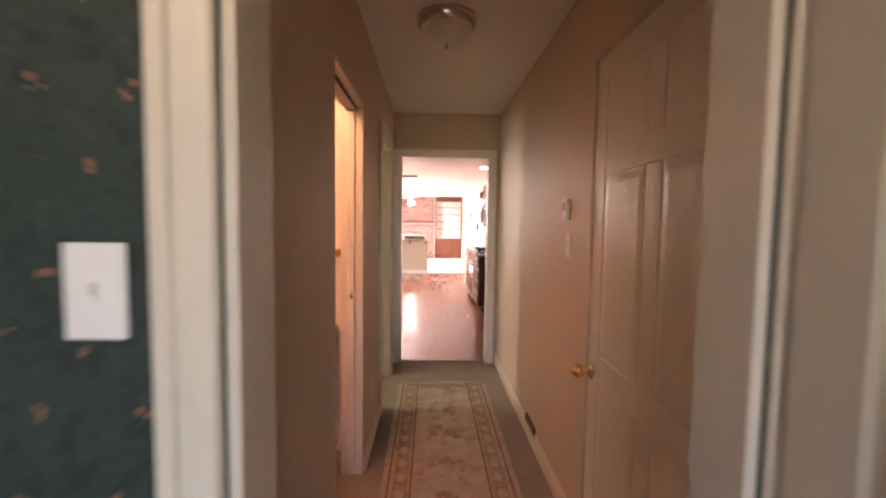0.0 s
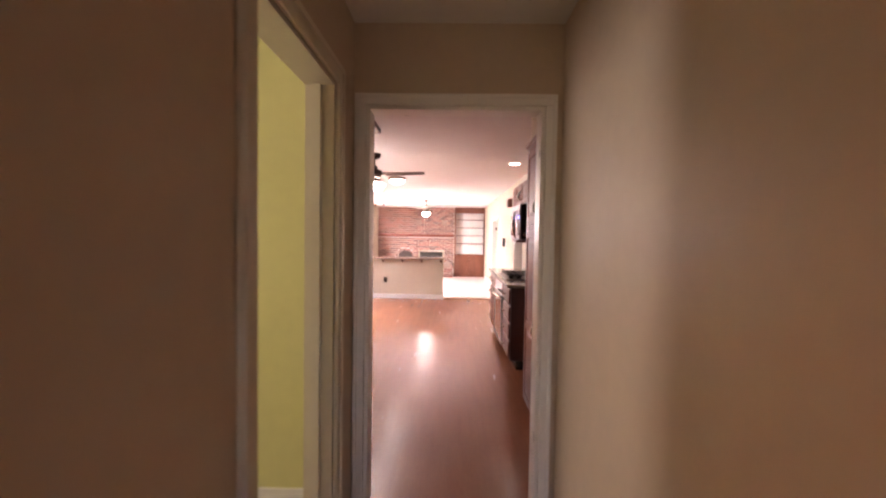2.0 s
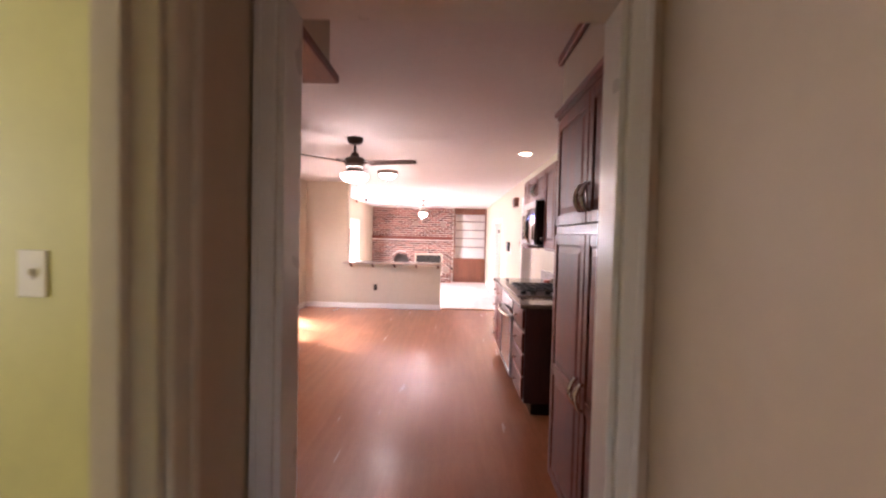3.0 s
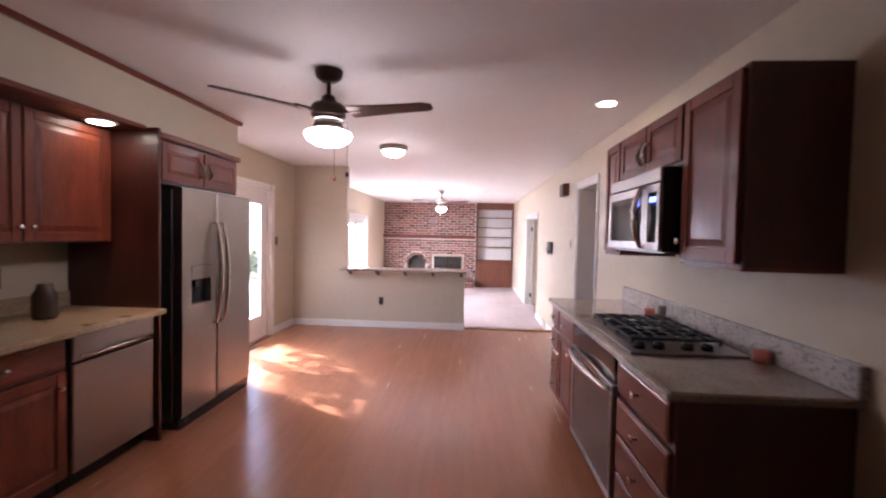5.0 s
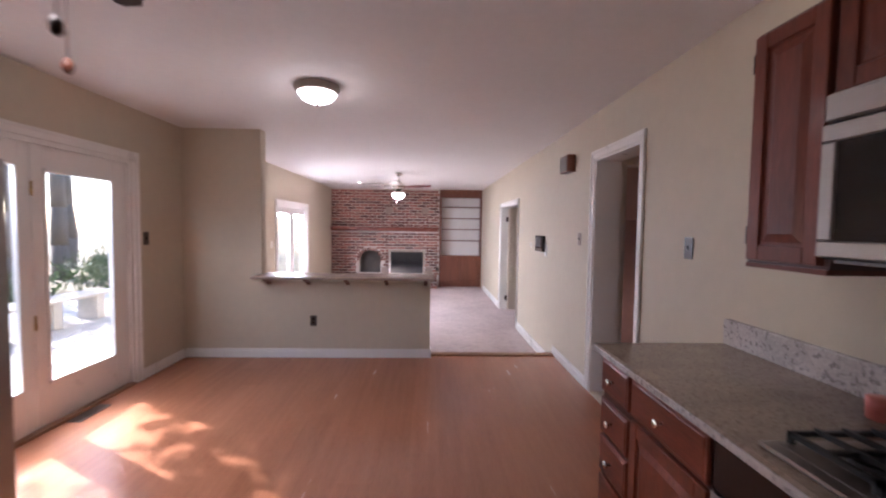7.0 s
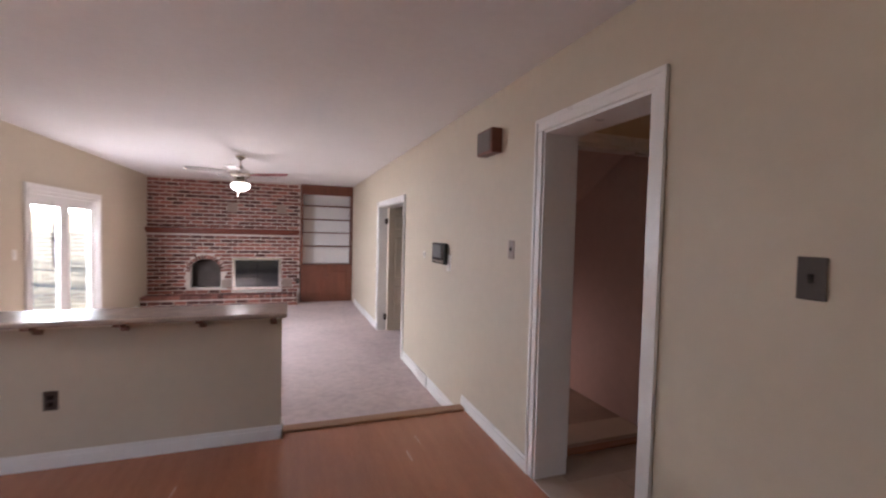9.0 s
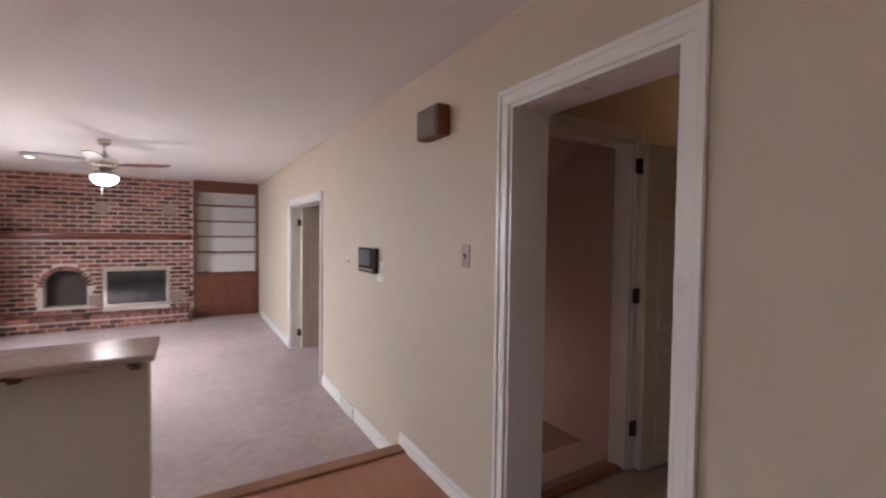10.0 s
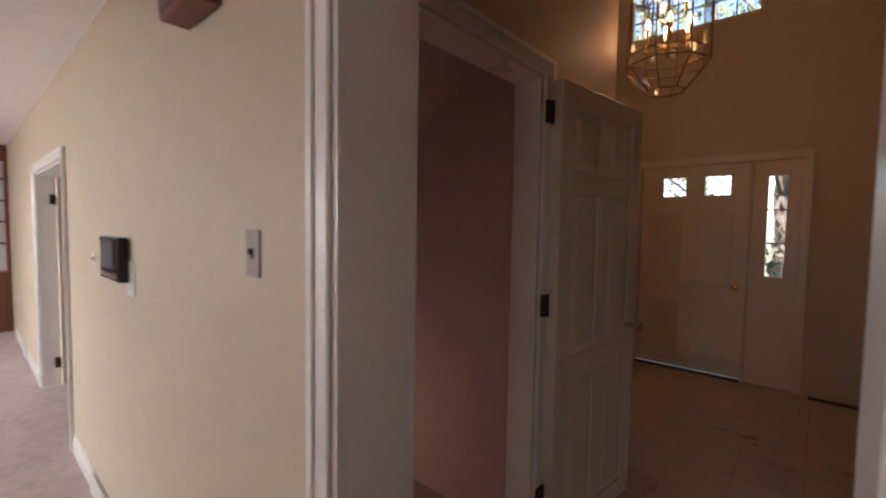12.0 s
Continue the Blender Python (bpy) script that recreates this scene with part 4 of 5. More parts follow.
d1 = fdoor(3.63, 4.036, (3.73, 3.965, 0.88, 1.16))
d2 = fdoor(4.046, 4.56)
bm = bmesh.new()
fbox(bm, ff, 3.732, 3.963, 1.06, 1.158, 0.04, 0.068, 0.003)
part("dispenser_panel", bm, STEEL, d1)
bm = bmesh.new()
fbox(bm, ff, 3.732, 3.963, 0.882, 1.058, 0.011, 0.02)
fbox(bm, ff, 3.80, 3.89, 1.0, 1.058, 0.02, 0.05, 0.004)
part("dispenser_recess", bm, BLACK, d1, "black dispenser recess")
for d, u in ((d1, 3.995), (d2, 4.088)):
    part("handle", bow(ff, u, 0.70, u, 1.48, 0.066, 0.065, 0.010, 0.017), CHROME, d, "long bowed steel handle", True)

fc = thing("fridge_cabinet", (-2.55, 4.1, 1.745), "cherry cabinet above the refrigerator", "cabinet")
part("carcass", B(KL, -2.302, 3.60, 4.60, 1.745, 2.09), DARKW, fc)
fq = face_map('+x', -2.302)
for a, b, k in ((3.63, 4.09, 4.05), (4.11, 4.575, 4.15)):
    d = part("door", panel_front(fq, a, b, 1.765, 2.03, stile=0.05, slope=0.025), CHERRY, fc)
    pull(d, fq, k, 1.84, k, 1.95, 0.02, CHROME)
part("crown", B(KL, -2.27, 3.60, 4.63, 2.05, 2.095, bev=0.008), CHERRY_H, fc)
solo("tall_end_panel", B(KL, -2.19, 3.47, 3.495, 0, 2.09, bev=0.004), DARKW, "dark cherry tall panel beside the refrigerator", "panel")
solo("soffit_left", B(KL, -2.32, 0.82, 4.66, 2.10, H), WALL, "beige boxed soffit", "soffit", kind="structure")
solo("trim_soffit_left", B(-2.319, -2.29, 0.85, 4.69, H - 0.035, H - 0.001, bev=0.004), CHERRY_H, "cherry moulding at the ceiling", "trim", kind="structure")
solo("soffit_left_board", B(KL, -2.27, 0.84, 3.47, 2.07, 2.10, bev=0.004), CHERRY_H, "cherry underside board of the soffit", "soffit", kind="structure")
solo("soffit_corner", B(KL, -0.56, 0.12, 0.82, 2.13, H), WALL, "beige boxed soffit", "soffit", kind="structure")
solo("soffit_corner_board", B(KL, -0.52, 0.12, 0.84, 2.09, 2.13, bev=0.006), CHERRY_H, "cherry underside board of the soffit", "soffit", kind="structure")
wc = thing("left_wall_cabinets", (-2.66, 2.4, 1.33), "cherry wall cabinets above the tan counter", "cabinet")
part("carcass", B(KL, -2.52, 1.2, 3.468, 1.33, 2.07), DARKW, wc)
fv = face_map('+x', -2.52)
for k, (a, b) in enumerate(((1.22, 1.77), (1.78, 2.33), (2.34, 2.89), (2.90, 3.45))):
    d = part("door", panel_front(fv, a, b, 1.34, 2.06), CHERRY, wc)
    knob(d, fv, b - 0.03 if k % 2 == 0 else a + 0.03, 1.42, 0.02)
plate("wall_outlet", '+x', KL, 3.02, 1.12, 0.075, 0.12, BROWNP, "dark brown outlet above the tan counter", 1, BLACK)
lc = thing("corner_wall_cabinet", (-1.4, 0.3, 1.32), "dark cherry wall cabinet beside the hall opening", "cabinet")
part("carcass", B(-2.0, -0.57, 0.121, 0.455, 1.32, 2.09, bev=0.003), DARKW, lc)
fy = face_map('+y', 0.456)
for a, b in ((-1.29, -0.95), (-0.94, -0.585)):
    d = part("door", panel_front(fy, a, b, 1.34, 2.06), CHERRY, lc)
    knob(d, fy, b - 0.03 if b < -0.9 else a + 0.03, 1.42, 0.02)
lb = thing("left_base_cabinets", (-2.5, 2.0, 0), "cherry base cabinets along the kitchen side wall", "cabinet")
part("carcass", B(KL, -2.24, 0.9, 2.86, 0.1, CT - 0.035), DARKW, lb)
part("toe_kick", B(KL, -2.30, 0.9, 2.86, 0, 0.1), BLACK, lb)
fl = face_map('+x', -2.24)
for a, b in ((0.95, 1.55), (1.57, 2.20), (2.22, 2.85)):
    d = part("door", panel_front(fl, a, b, 0.12, 0.675), CHERRY, lb)
    knob(d, fl, b - 0.05, 0.6, 0.02)
    drawer(a, b, 0.69, 0.845, lb, fl)
lt = thing("left_countertop", (-2.5, 2.1, CT - 0.03), "tan laminate counter along the side wall", "countertop")
part("slab", B(KL, -2.13, 0.84, 3.468, CT - 0.033, CT, bev=0.006), LAMTOP, lt)
part("upstand", B(KL, KL + 0.022, 0.84, 3.468, CT, CT + 0.1, bev=0.003), LAMTOP, lt)
dw = thing("dishwasher", (-2.5, 3.16, 0), "stainless dishwasher below the tan counter", "dishwasher")
part("body", B(KL, -2.25, 2.87, 3.465, 0.1, CT - 0.035), BLACK, dw)
part("toe_kick", B(KL, -2.30, 2.87, 3.465, 0, 0.1), BLACK, dw)
fw = face_map('+x', -2.249)
bm = bmesh.new()
fbox(bm, fw, 2.875, 3.46, 0.11, 0.70, 0, 0.035, 0.006)
part("door", bm, STEEL, dw, "brushed stainless door")
bm = bmesh.new()
fbox(bm, fw, 2.875, 3.46, 0.71, 0.855, 0, 0.038, 0.006)
part("control_panel", bm, STEEL, dw)
bm = bmesh.new()
rod(bm, fw(2.92, 0.735, 0.06), fw(3.42, 0.735, 0.06), 0.011, 10)
rod(bm, fw(2.92, 0.735, 0.036), fw(2.92, 0.735, 0.06), 0.009)
rod(bm, fw(3.42, 0.735, 0.036), fw(3.42, 0.735, 0.06), 0.009)
part("handle", bm, CHROME, dw, "steel bar handle", True)


def prism(bm, pts, z0, z1):
    lo = [bm.verts.new((x, y, z0)) for x, y in pts]
    hi = [bm.verts.new((x, y, z1)) for x, y in pts]
    bm.faces.new(lo[::-1])
    bm.faces.new(hi)
    for i in range(len(pts)):
        j = (i + 1) % len(pts)
        bm.faces.new((lo[i], lo[j], hi[j], hi[i]))
    return bm


pen = thing("corner_counter", (-1.5, 0.45, 0), "tan counter run with an angled end by the hall opening", "counter")
part("slab", prism(bmesh.new(), [(-2.16, 0.121), (-0.55, 0.121), (-0.50, 0.30), (-0.74, 0.83), (-2.16, 0.83)], CT, CT + 0.035), LAMTOP, pen)
part("carcass", prism(bmesh.new(), [(-2.15, 0.121), (-0.58, 0.121), (-0.54, 0.30), (-0.77, 0.80), (-2.15, 0.80)], 0.1, CT), LAMTOP, pen, "tan end panel")
part("toe_kick", prism(bmesh.new(), [(-2.15, 0.125), (-0.62, 0.125), (-0.60, 0.30), (-0.81, 0.74), (-2.15, 0.74)], 0, 0.1), BLACK, pen)
jar = lathe(bmesh.new(), (-2.55, 3.05, CT), [(0.05, 0), (0.06, 0.02), (0.058, 0.14), (0.04, 0.17), (0.035, 0.2)], 18)
solo("jar", jar, BROWNP, "small brown jar on the tan counter", "jar", smooth=True)
bm = lathe(bmesh.new(), (1.075, 3.70, CT), [(0.034, 0), (0.036, 0.06), (0.034, 0.062)], 18)
solo("candle_cup", bm, PINK, "small red cup on the granite counter", "cup", smooth=True)
bm = lathe(bmesh.new(), (1.135, 3.66, CT), [(0.026, 0), (0.028, 0.085), (0.024, 0.09)], 16)
solo("tin", bm, VENTM, "small grey tin on the granite counter", "tin", smooth=True)
bm = lathe(bmesh.new(), (1.14, 2.695, CT), [(0.034, 0), (0.036, 0.05), (0.03, 0.055)], 18)
solo("candle_cup", bm, PINK, "small red cup beside the cooktop", "cup", smooth=True)

# ---- ceiling fans and lamps ----


def blade(bm, at, ang, r0, r1, w0, w1, tilt=12, t=0.008):
    m = Matrix.Translation(at) @ Matrix.Rotation(radians(ang), 4, 'Z') @ Matrix.Rotation(radians(tilt), 4, 'X')
    out = [(r0, -w0 / 2), (r0 + (r1 - r0) * 0.55, -w1 / 2), (r1 - 0.05, -w1 / 2 * 0.92), (r1, -w1 / 4), (r1, w1 / 4), (r1 - 0.03, w1 / 2 * 0.9), (r0 + (r1 - r0) * 0.55, w1 / 2), (r0, w0 / 2)]
    lo = [bm.verts.new(m @ Vector((x, y, -t / 2))) for x, y in out]
    hi = [bm.verts.new(m @ Vector((x, y, t / 2))) for x, y in out]
    bm.faces.new(lo[::-1])
    bm.faces.new(hi)
    n = len(out)
    for i in range(n):
        bm.faces.new((lo[i], lo[(i + 1) % n], hi[(i + 1) % n], hi[i]))
    return bm


cx, cy = -1.04, 3.42
fan = thing("ceiling_fan", (cx, cy, H), "dark bronze three-blade ceiling fan with a lit glass shade", "ceiling fan")
part("canopy", lathe(bmesh.new(), (cx, cy, 0), [(0.045, H - 0.07), (0.075, H - 0.05), (0.085, H - 0.02), (0.085, H - 0.001)]), BRONZE, fan, smooth=True)
part("downrod", cyl(bmesh.new(), (cx, cy, 2.22), 0.014, 0.014, 0.14), BRONZE, fan, smooth=True)
part("motor", lathe(bmesh.new(), (cx, cy, 0), [(0.085, 2.135), (0.105, 2.15), (0.108, 2.205), (0.09, 2.225), (0.05, 2.235), (0.04, 2.27), (0.03, 2.28)]), BRONZE, fan, smooth=True)
part("trim_ring", lathe(bmesh.new(), (cx, cy, 0), [(0.088, 2.118), (0.1, 2.124), (0.1, 2.132), (0.088, 2.136)]), CHROME, fan, smooth=True)
part("light_collar", lathe(bmesh.new(), (cx, cy, 0), [(0.09, 2.065), (0.098, 2.075), (0.08, 2.12)]), BRONZE, fan, smooth=True)
sh = part("shade", lathe(bmesh.new(), (cx, cy, 0), [(0.02, 1.965), (0.08, 1.972), (0.13, 2.0), (0.148, 2.035), (0.14, 2.05), (0.095, 2.066)]), SHADE, fan, "lit frosted glass bowl", True)
sh.visible_shadow = False
for ang in (-13, 107, 227):
    bl = part("blade", blade(bmesh.new(), (cx, cy, 2.17), ang, 0.15, 0.68, 0.135, 0.1, -12), BRONZE, fan, "dark bronze blade")
    bm = bmesh.new()
    m = Matrix.Translation((cx, cy, 2.17)) @ Matrix.Rotation(radians(ang), 4, 'Z')
    rod(bm, m @ Vector((0.09, 0, 0)), m @ Vector((0.22, 0, 0.004)), 0.014)
    part("blade_iron", bm, BRONZE, bl)

for px, py in ((-0.898, 3.352), (-1.043, 3.554)):
    ch2 = part("pull_chain", rod(bmesh.new(), (px, py, 1.80), (px, py, 2.095), 0.0014, 6), BRONZE, fan, "fine dark metal pull chain")
    part("chain_arm", rod(bmesh.new(), (cx + (px - cx) * 0.55, cy + (py - cy) * 0.55, 2.095), (px, py, 2.095), 0.003, 6), BRONZE, ch2)
    part("fob", lathe(bmesh.new(), (px, py, 1.765), [(0.004, 0), (0.011, 0.008), (0.012, 0.022), (0.004, 0.036)], 12), BRONZE if py < 3.45 else WALNUT, ch2, "small turned pull fob", True)

fx, fy2 = -0.80, 10.6
fan2 = thing("ceiling_fan", (fx, fy2, H), "nickel five-blade ceiling fan with a lit bowl in the living room", "ceiling fan")
part("canopy", lathe(bmesh.new(), (fx, fy2, 0), [(0.03, H - 0.06), (0.06, H - 0.04), (0.065, H - 0.001)]), CHROME, fan2, smooth=True)
part("downrod", cyl(bmesh.new(), (fx, fy2, 2.27), 0.013, 0.013, 0.1), CHROME, fan2, smooth=True)
part("motor", lathe(bmesh.new(), (fx, fy2, 0), [(0.07, 2.12), (0.12, 2.14), (0.135, 2.18), (0.12, 2.22), (0.06, 2.25), (0.03, 2.28)]), CHROME, fan2, smooth=True)
part("light_collar", lathe(bmesh.new(), (fx, fy2, 0), [(0.06, 2.04), (0.12, 2.055), (0.09, 2.085), (0.05, 2.12)]), CHROME, fan2, smooth=True)
sh = part("shade", lathe(bmesh.new(), (fx, fy2, 0), [(0.02, 1.94), (0.07, 1.95), (0.115, 1.99), (0.125, 2.035), (0.118, 2.04)]), SHADE, fan2, "lit ribbed glass bowl", True)
sh.visible_shadow = False
part("pull_chain", rod(bmesh.new(), (fx - 0.03, fy2, 1.72), (fx - 0.03, fy2, 1.95), 0.003, 6), CHROME, fan2)
for k in range(5):
    ang = -24 + 72 * k
    part("blade", blade(bmesh.new(), (fx, fy2, 2.2 if k else 2.17), ang, 0.16, 0.66, 0.1, 0.13, 10 if k else 20), GREYBLADE if k else REDBLADE, fan2, "red stained blade" if k == 0 else "grey blade")


def dome(name, x, y, lit, label, r=0.15):
    ob = thing(name, (x, y, H), label, "ceiling light")
    part("rim", lathe(bmesh.new(), (x, y, 0), [(r * 0.86, H - 0.055), (r * 0.97, H - 0.045), (r * 1.02, H - 0.02), (r, H - 0.001)]), VENTM if lit else CHROME, ob, "metal rim", True)
    s = part("shade", lathe(bmesh.new(), (x, y, 0), [(0.012, H - 0.13), (r * 0.35, H - 0.122), (r * 0.65, H - 0.1), (r * 0.84, H - 0.065), (r * 0.86, H - 0.05)]), SHADE if lit else SHADE_OFF, ob, "frosted glass dome", True)
    part("finial", lathe(bmesh.new(), (x, y, 0), [(0.004, H - 0.15), (0.01, H - 0.143), (0.007, H - 0.13)], 10), BRONZE if lit else CHROME, ob, "", True)
    if lit:
        s.visible_shadow = False
    return ob


dome("dome_light", -1.04, 5.70, True, "lit frosted dome light with bronze rim on the kitchen ceiling", 0.16)
dome("dome_light", -0.08, -1.92, False, "unlit frosted dome light on the hall ceiling", 0.15)


def recessed(x, y, z, lit, label, s=1.0):
    ob = thing("recessed_light", (x, y, z), label, "ceiling light")
    part("trim_ring", lathe(bmesh.new(), (x, y, z - 0.008), [(0.07 * s, 0), (0.088 * s, 0.002), (0.09 * s, 0.0075), (0.07 * s, 0.0078)]), WHITEP, ob, "", True)
    part("lens", lathe(bmesh.new(), (x, y, z - 0.010), [(0.02 * s, 0), (0.064 * s, 0.001), (0.068 * s, 0.005)]), BULB if lit else BRONZE, ob, "glowing lamp face")
    return ob


recessed(0.86, 4.06, H, True, "lit white recessed downlight in the kitchen ceiling")
recessed(-2.39, 3.25, 2.07, True, "lit recessed downlight under the cherry soffit")
recessed(-1.84, 12.5, H, True, "small lit recessed downlight near the fireplace", 0.6)

# ---- wall fittings ----
bell = thing("door_chime", (KR, 6.84, 2.0), "dark wooden door chime box with a cloth grille", "door chime")
part("case", B(KR - 0.085, KR - 0.001, 6.73, 6.97, 1.995, 2.165, bev=0.006), WALNUT, bell)
part("grille", B(KR - 0.09, KR - 0.084, 6.748, 6.952, 2.012, 2.148), GRILLE, bell, "brown cloth grille")
th = thing("intercom_panel", (KR, 7.88, 1.14), "black intercom panel with grey buttons on a white backplate", "intercom")
part("case", B(KR - 0.045, KR - 0.006, 7.73, 8.07, 1.145, 1.34, bev=0.005), BLACK, th)
part("screen", B(KR - 0.049, KR - 0.045, 7.80, 8.04, 1.2, 1.325), SCREEN, th)
for i in range(6):
    part("button", B(KR - 0.051, KR - 0.045, 7.75 + i * 0.05, 7.785 + i * 0.05, 1.16, 1.18), VENTM, th)
part("backplate", B(KR - 0.006, KR, 7.66, 7.76, 1.09, 1.24), WHITEP, th, "white backplate")
plate("wall_switch", '-x', KR, 6.557, 1.337, 0.072, 0.12, VENTM, "bronze switch plate with a toggle by the foyer opening", 1, BROWNP)
plate("wall_switch", '-x', KR, 4.85, 1.335, 0.075, 0.12, BROWNP, "dark bronze switch plate above the counter", 1, BLACK)
plate("wall_switch", '-x', KR, 8.45, 1.2, 0.05, 0.07, WHITEP, "small white wall plate beside the intercom", 1)
plate("wall_switch", '+x', KL, 6.57, 1.29, 0.075, 0.12, BROWNP, "dark brown switch plate by the patio door", 1, BLACK)
plate("wall_outlet", '-y', 7.17, -1.46, 0.40, 0.072, 0.115, BROWNP, "dark brown outlet on the half wall", 1, BLACK)
plate("wall_switch", '-y', -3.626, -0.562, 1.315, 0.075, 0.12, WHITEP, "white switch plate on green wallpaper", 1)
plate("wall_switch", '-y', -0.022, -1.06, 1.30, 0.075, 0.12, WHITEP, "white switch plate on yellow-green wall", 1)
plate("wall_switch", '+x', KL, 9.72, 1.1, 0.07, 0.11, WHITEP, "white switch plate by the glazed doors", 1)
solo("strike_plate", B(HL - 0.09, HL - 0.055, -0.3545, -0.351, 0.86, 0.94), BRASS, "brass strike plate on the door lining", "strike plate")
fz = face_map('-x', HR)
ic = thing("thermostat", fz(-2.11, 1.4, 0), "small cream thermostat on the hall wall", "thermostat")
bm = bmesh.new()
fbox(bm, fz, -2.15, -2.08, 1.42, 1.52, 0, 0.025, 0.006)
part("case", bm, CREAM, ic)
bm = bmesh.new()
fbox(bm, fz, -2.135, -2.095, 1.465, 1.505, 0.025, 0.027)
part("display", bm, VENTM, ic)
plate("wall_switch", '-x', HR, -2.13, 1.30, 0.075, 0.115, CREAM, "cream switch plate on the hall wall", 1)
vent("floor_vent", '-x', HR, -1.62, -1.38, 0.03, 0.13, BRONZE, "dark metal return vent low on the hall wall", 5)
vent("wall_vent", '-x', KR - 0.014, 8.25, 8.62, LOW + 0.005, LOW + 0.125, TRIM, "white register low on the living room wall", 5)
vent("wall_vent", '-x', KR - 0.014, 12.2, 12.5, LOW + 0.005, LOW + 0.125, TRIM, "white register low on the living room wall", 5)
solo("floor_register", B(-2.80, -2.70, 5.62, 5.92, -0.005, 0.006, bev=0.002), BRONZE, "dark slotted floor register by the patio door", "vent")
plate("wall_outlet", '+x', HL, -1.55, 0.36, 0.072, 0.115, CREAM, "cream outlet on the hall wall", 1)

# ---- living room: fireplace and bookcase ----
BY = 14.10
fpl = thing("fireplace", (-1.38, BY, LOW), "red brick chimney wall with wooden mantel and raised hearth", "fireplace")
AR, AX, AZ = 0.285, -1.795, 0.50
bm = bmesh.new()
f = face_map('-y', BY)


def solid(x0, x1, z0, z1):
    box(bm, x0, x1, BY, BY + 0.2, z0, z1)


solid(KL, -2.08, LOW, H)
solid(-1.51, -1.27, LOW, H)
solid(-0.34, 0.06, LOW, H)
solid(-2.08, -1.51, 0.80, H)
solid(-1.27, -0.34, 0.79, H)
solid(-2.08, -1.51, LOW, 0.16)
solid(-1.27, -0.34, LOW, 0.12)
for i in range(12):
    a0, a1 = math.pi * i / 12, math.pi * (i + 1) / 12
    xa, xb = AX + AR * math.cos(a0), AX + AR * math.cos(a1)
    za = AZ + AR * max(math.sin(a0), math.sin(a1))
    solid(min(xa, xb), max(xa, xb), za - 0.01, 0.801)
part("masonry", bm, MORTAR, fpl, "pale mortar bed")
# niche interior, darker and greyer than the brick face
bm = bmesh.new()
box(bm, -2.1, -1.49, BY + 0.34, BY + 0.38, 0.1, 0.9)
box(bm, -2.12, -2.08, BY + 0.2, BY + 0.38, 0.1, 0.9)
box(bm, -1.51, -1.47, BY + 0.2, BY + 0.38, 0.1, 0.9)
box(bm, -2.1, -1.49, BY + 0.2, BY + 0.38, 0.1, 0.16)
part("wood_niche", bm, NICHE, fpl, "arched dark grey log niche")
mt = part("mantel", B(KL + 0.01, 0.05, BY - 0.2, BY, 1.345, 1.415, bev=0.012), CHERRY_H, fpl, "brown wooden mantel shelf")
part("moulding", B(KL + 0.015, 0.04, BY - 0.14, BY - 0.001, 1.30, 1.345, bev=0.008), CHERRY_H, mt)
part("hearth_core", B(KL + 0.01, 0.0, BY - 0.46, BY, LOW, 0.035), MORTAR, fpl)
ins = part("firebox", B(-1.27, -0.34, BY + 0.012, BY + 0.19, 0.125, 0.785), BLACK, fpl, "black firebox")
bm = bmesh.new()
for p in ((-1.29, -0.32, 0.115, 0.175), (-1.29, -0.32, 0.745, 0.80), (-1.29, -1.235, 0.175, 0.745), (-0.375, -0.32, 0.175, 0.745)):
    fbox(bm, f, p[0], p[1], p[2], p[3], 0.0, 0.03, 0.004)
part("surround", bm, CHROME, ins, "polished metal fireplace surround")
for a, b in ((-1.233, -0.808), (-0.802, -0.377)):
    bm = bmesh.new()
    fbox(bm, f, a, b, 0.177, 0.743, -0.01, 0.012, 0.002)
    part("glass_door", bm, DGLASS, ins, "dark glass fire door")
vent("wall_vent", '-y', BY - 0.012, -1.39, -1.19, 1.76, 1.95, VENTM, "taupe metal grille set in brick", 5)
vent("wall_vent", '-y', BY - 0.012, -0.42, -0.22, 1.76, 1.95, VENTM, "taupe metal grille set in brick", 5)
vent("wall_vent", '-y', BY - 0.012, -1.49, -1.31, 0.16, 0.34, VENTM, "taupe metal grille beside the firebox", 5)
vent("wall_vent", '-y', BY - 0.012, -0.30, -0.10, 0.16, 0.34, VENTM, "taupe metal grille beside the firebox", 5)
plate("wall_outlet", '-y', BY - 0.012, 0.02, 0.28, 0.07, 0.11, BROWNP, "dark outlet on brick near the bookcase", 1, BLACK)

bc = thing("bookcase", (0.62, BY + 0.1, LOW), "brown built-in bookcase with empty shelves and panelled doors", "bookcase")
x0, x1 = 0.075, KR - 0.002
part("side_panel", B(x0, x0 + 0.05, BY - 0.03, BY + 0.35, LOW, H), WALNUT, bc)
part("side_panel", B(x1 - 0.035, x1, BY - 0.03, BY + 0.35, LOW, H), WALNUT, bc)
part("header", B(x0 + 0.05, x1 - 0.035, BY - 0.028, BY + 0.02, 2.215, H), WALNUT, bc)
part("back", B(x0 + 0.05, x1 - 0.035, BY + 0.23, BY + 0.25, 0.6, 2.42), TRIM, bc, "pale painted back panel")
for z in (1.97, 1.665, 1.37, 1.065):
    part("shelf", B(x0 + 0.05, x1 - 0.035, BY - 0.01, BY + 0.23, z - 0.012, z + 0.012, bev=0.003), WALNUT, bc)
part("counter", B(x0, x1, BY - 0.09, BY + 0.33, 0.63, 0.665, bev=0.006), WALNUT, bc)
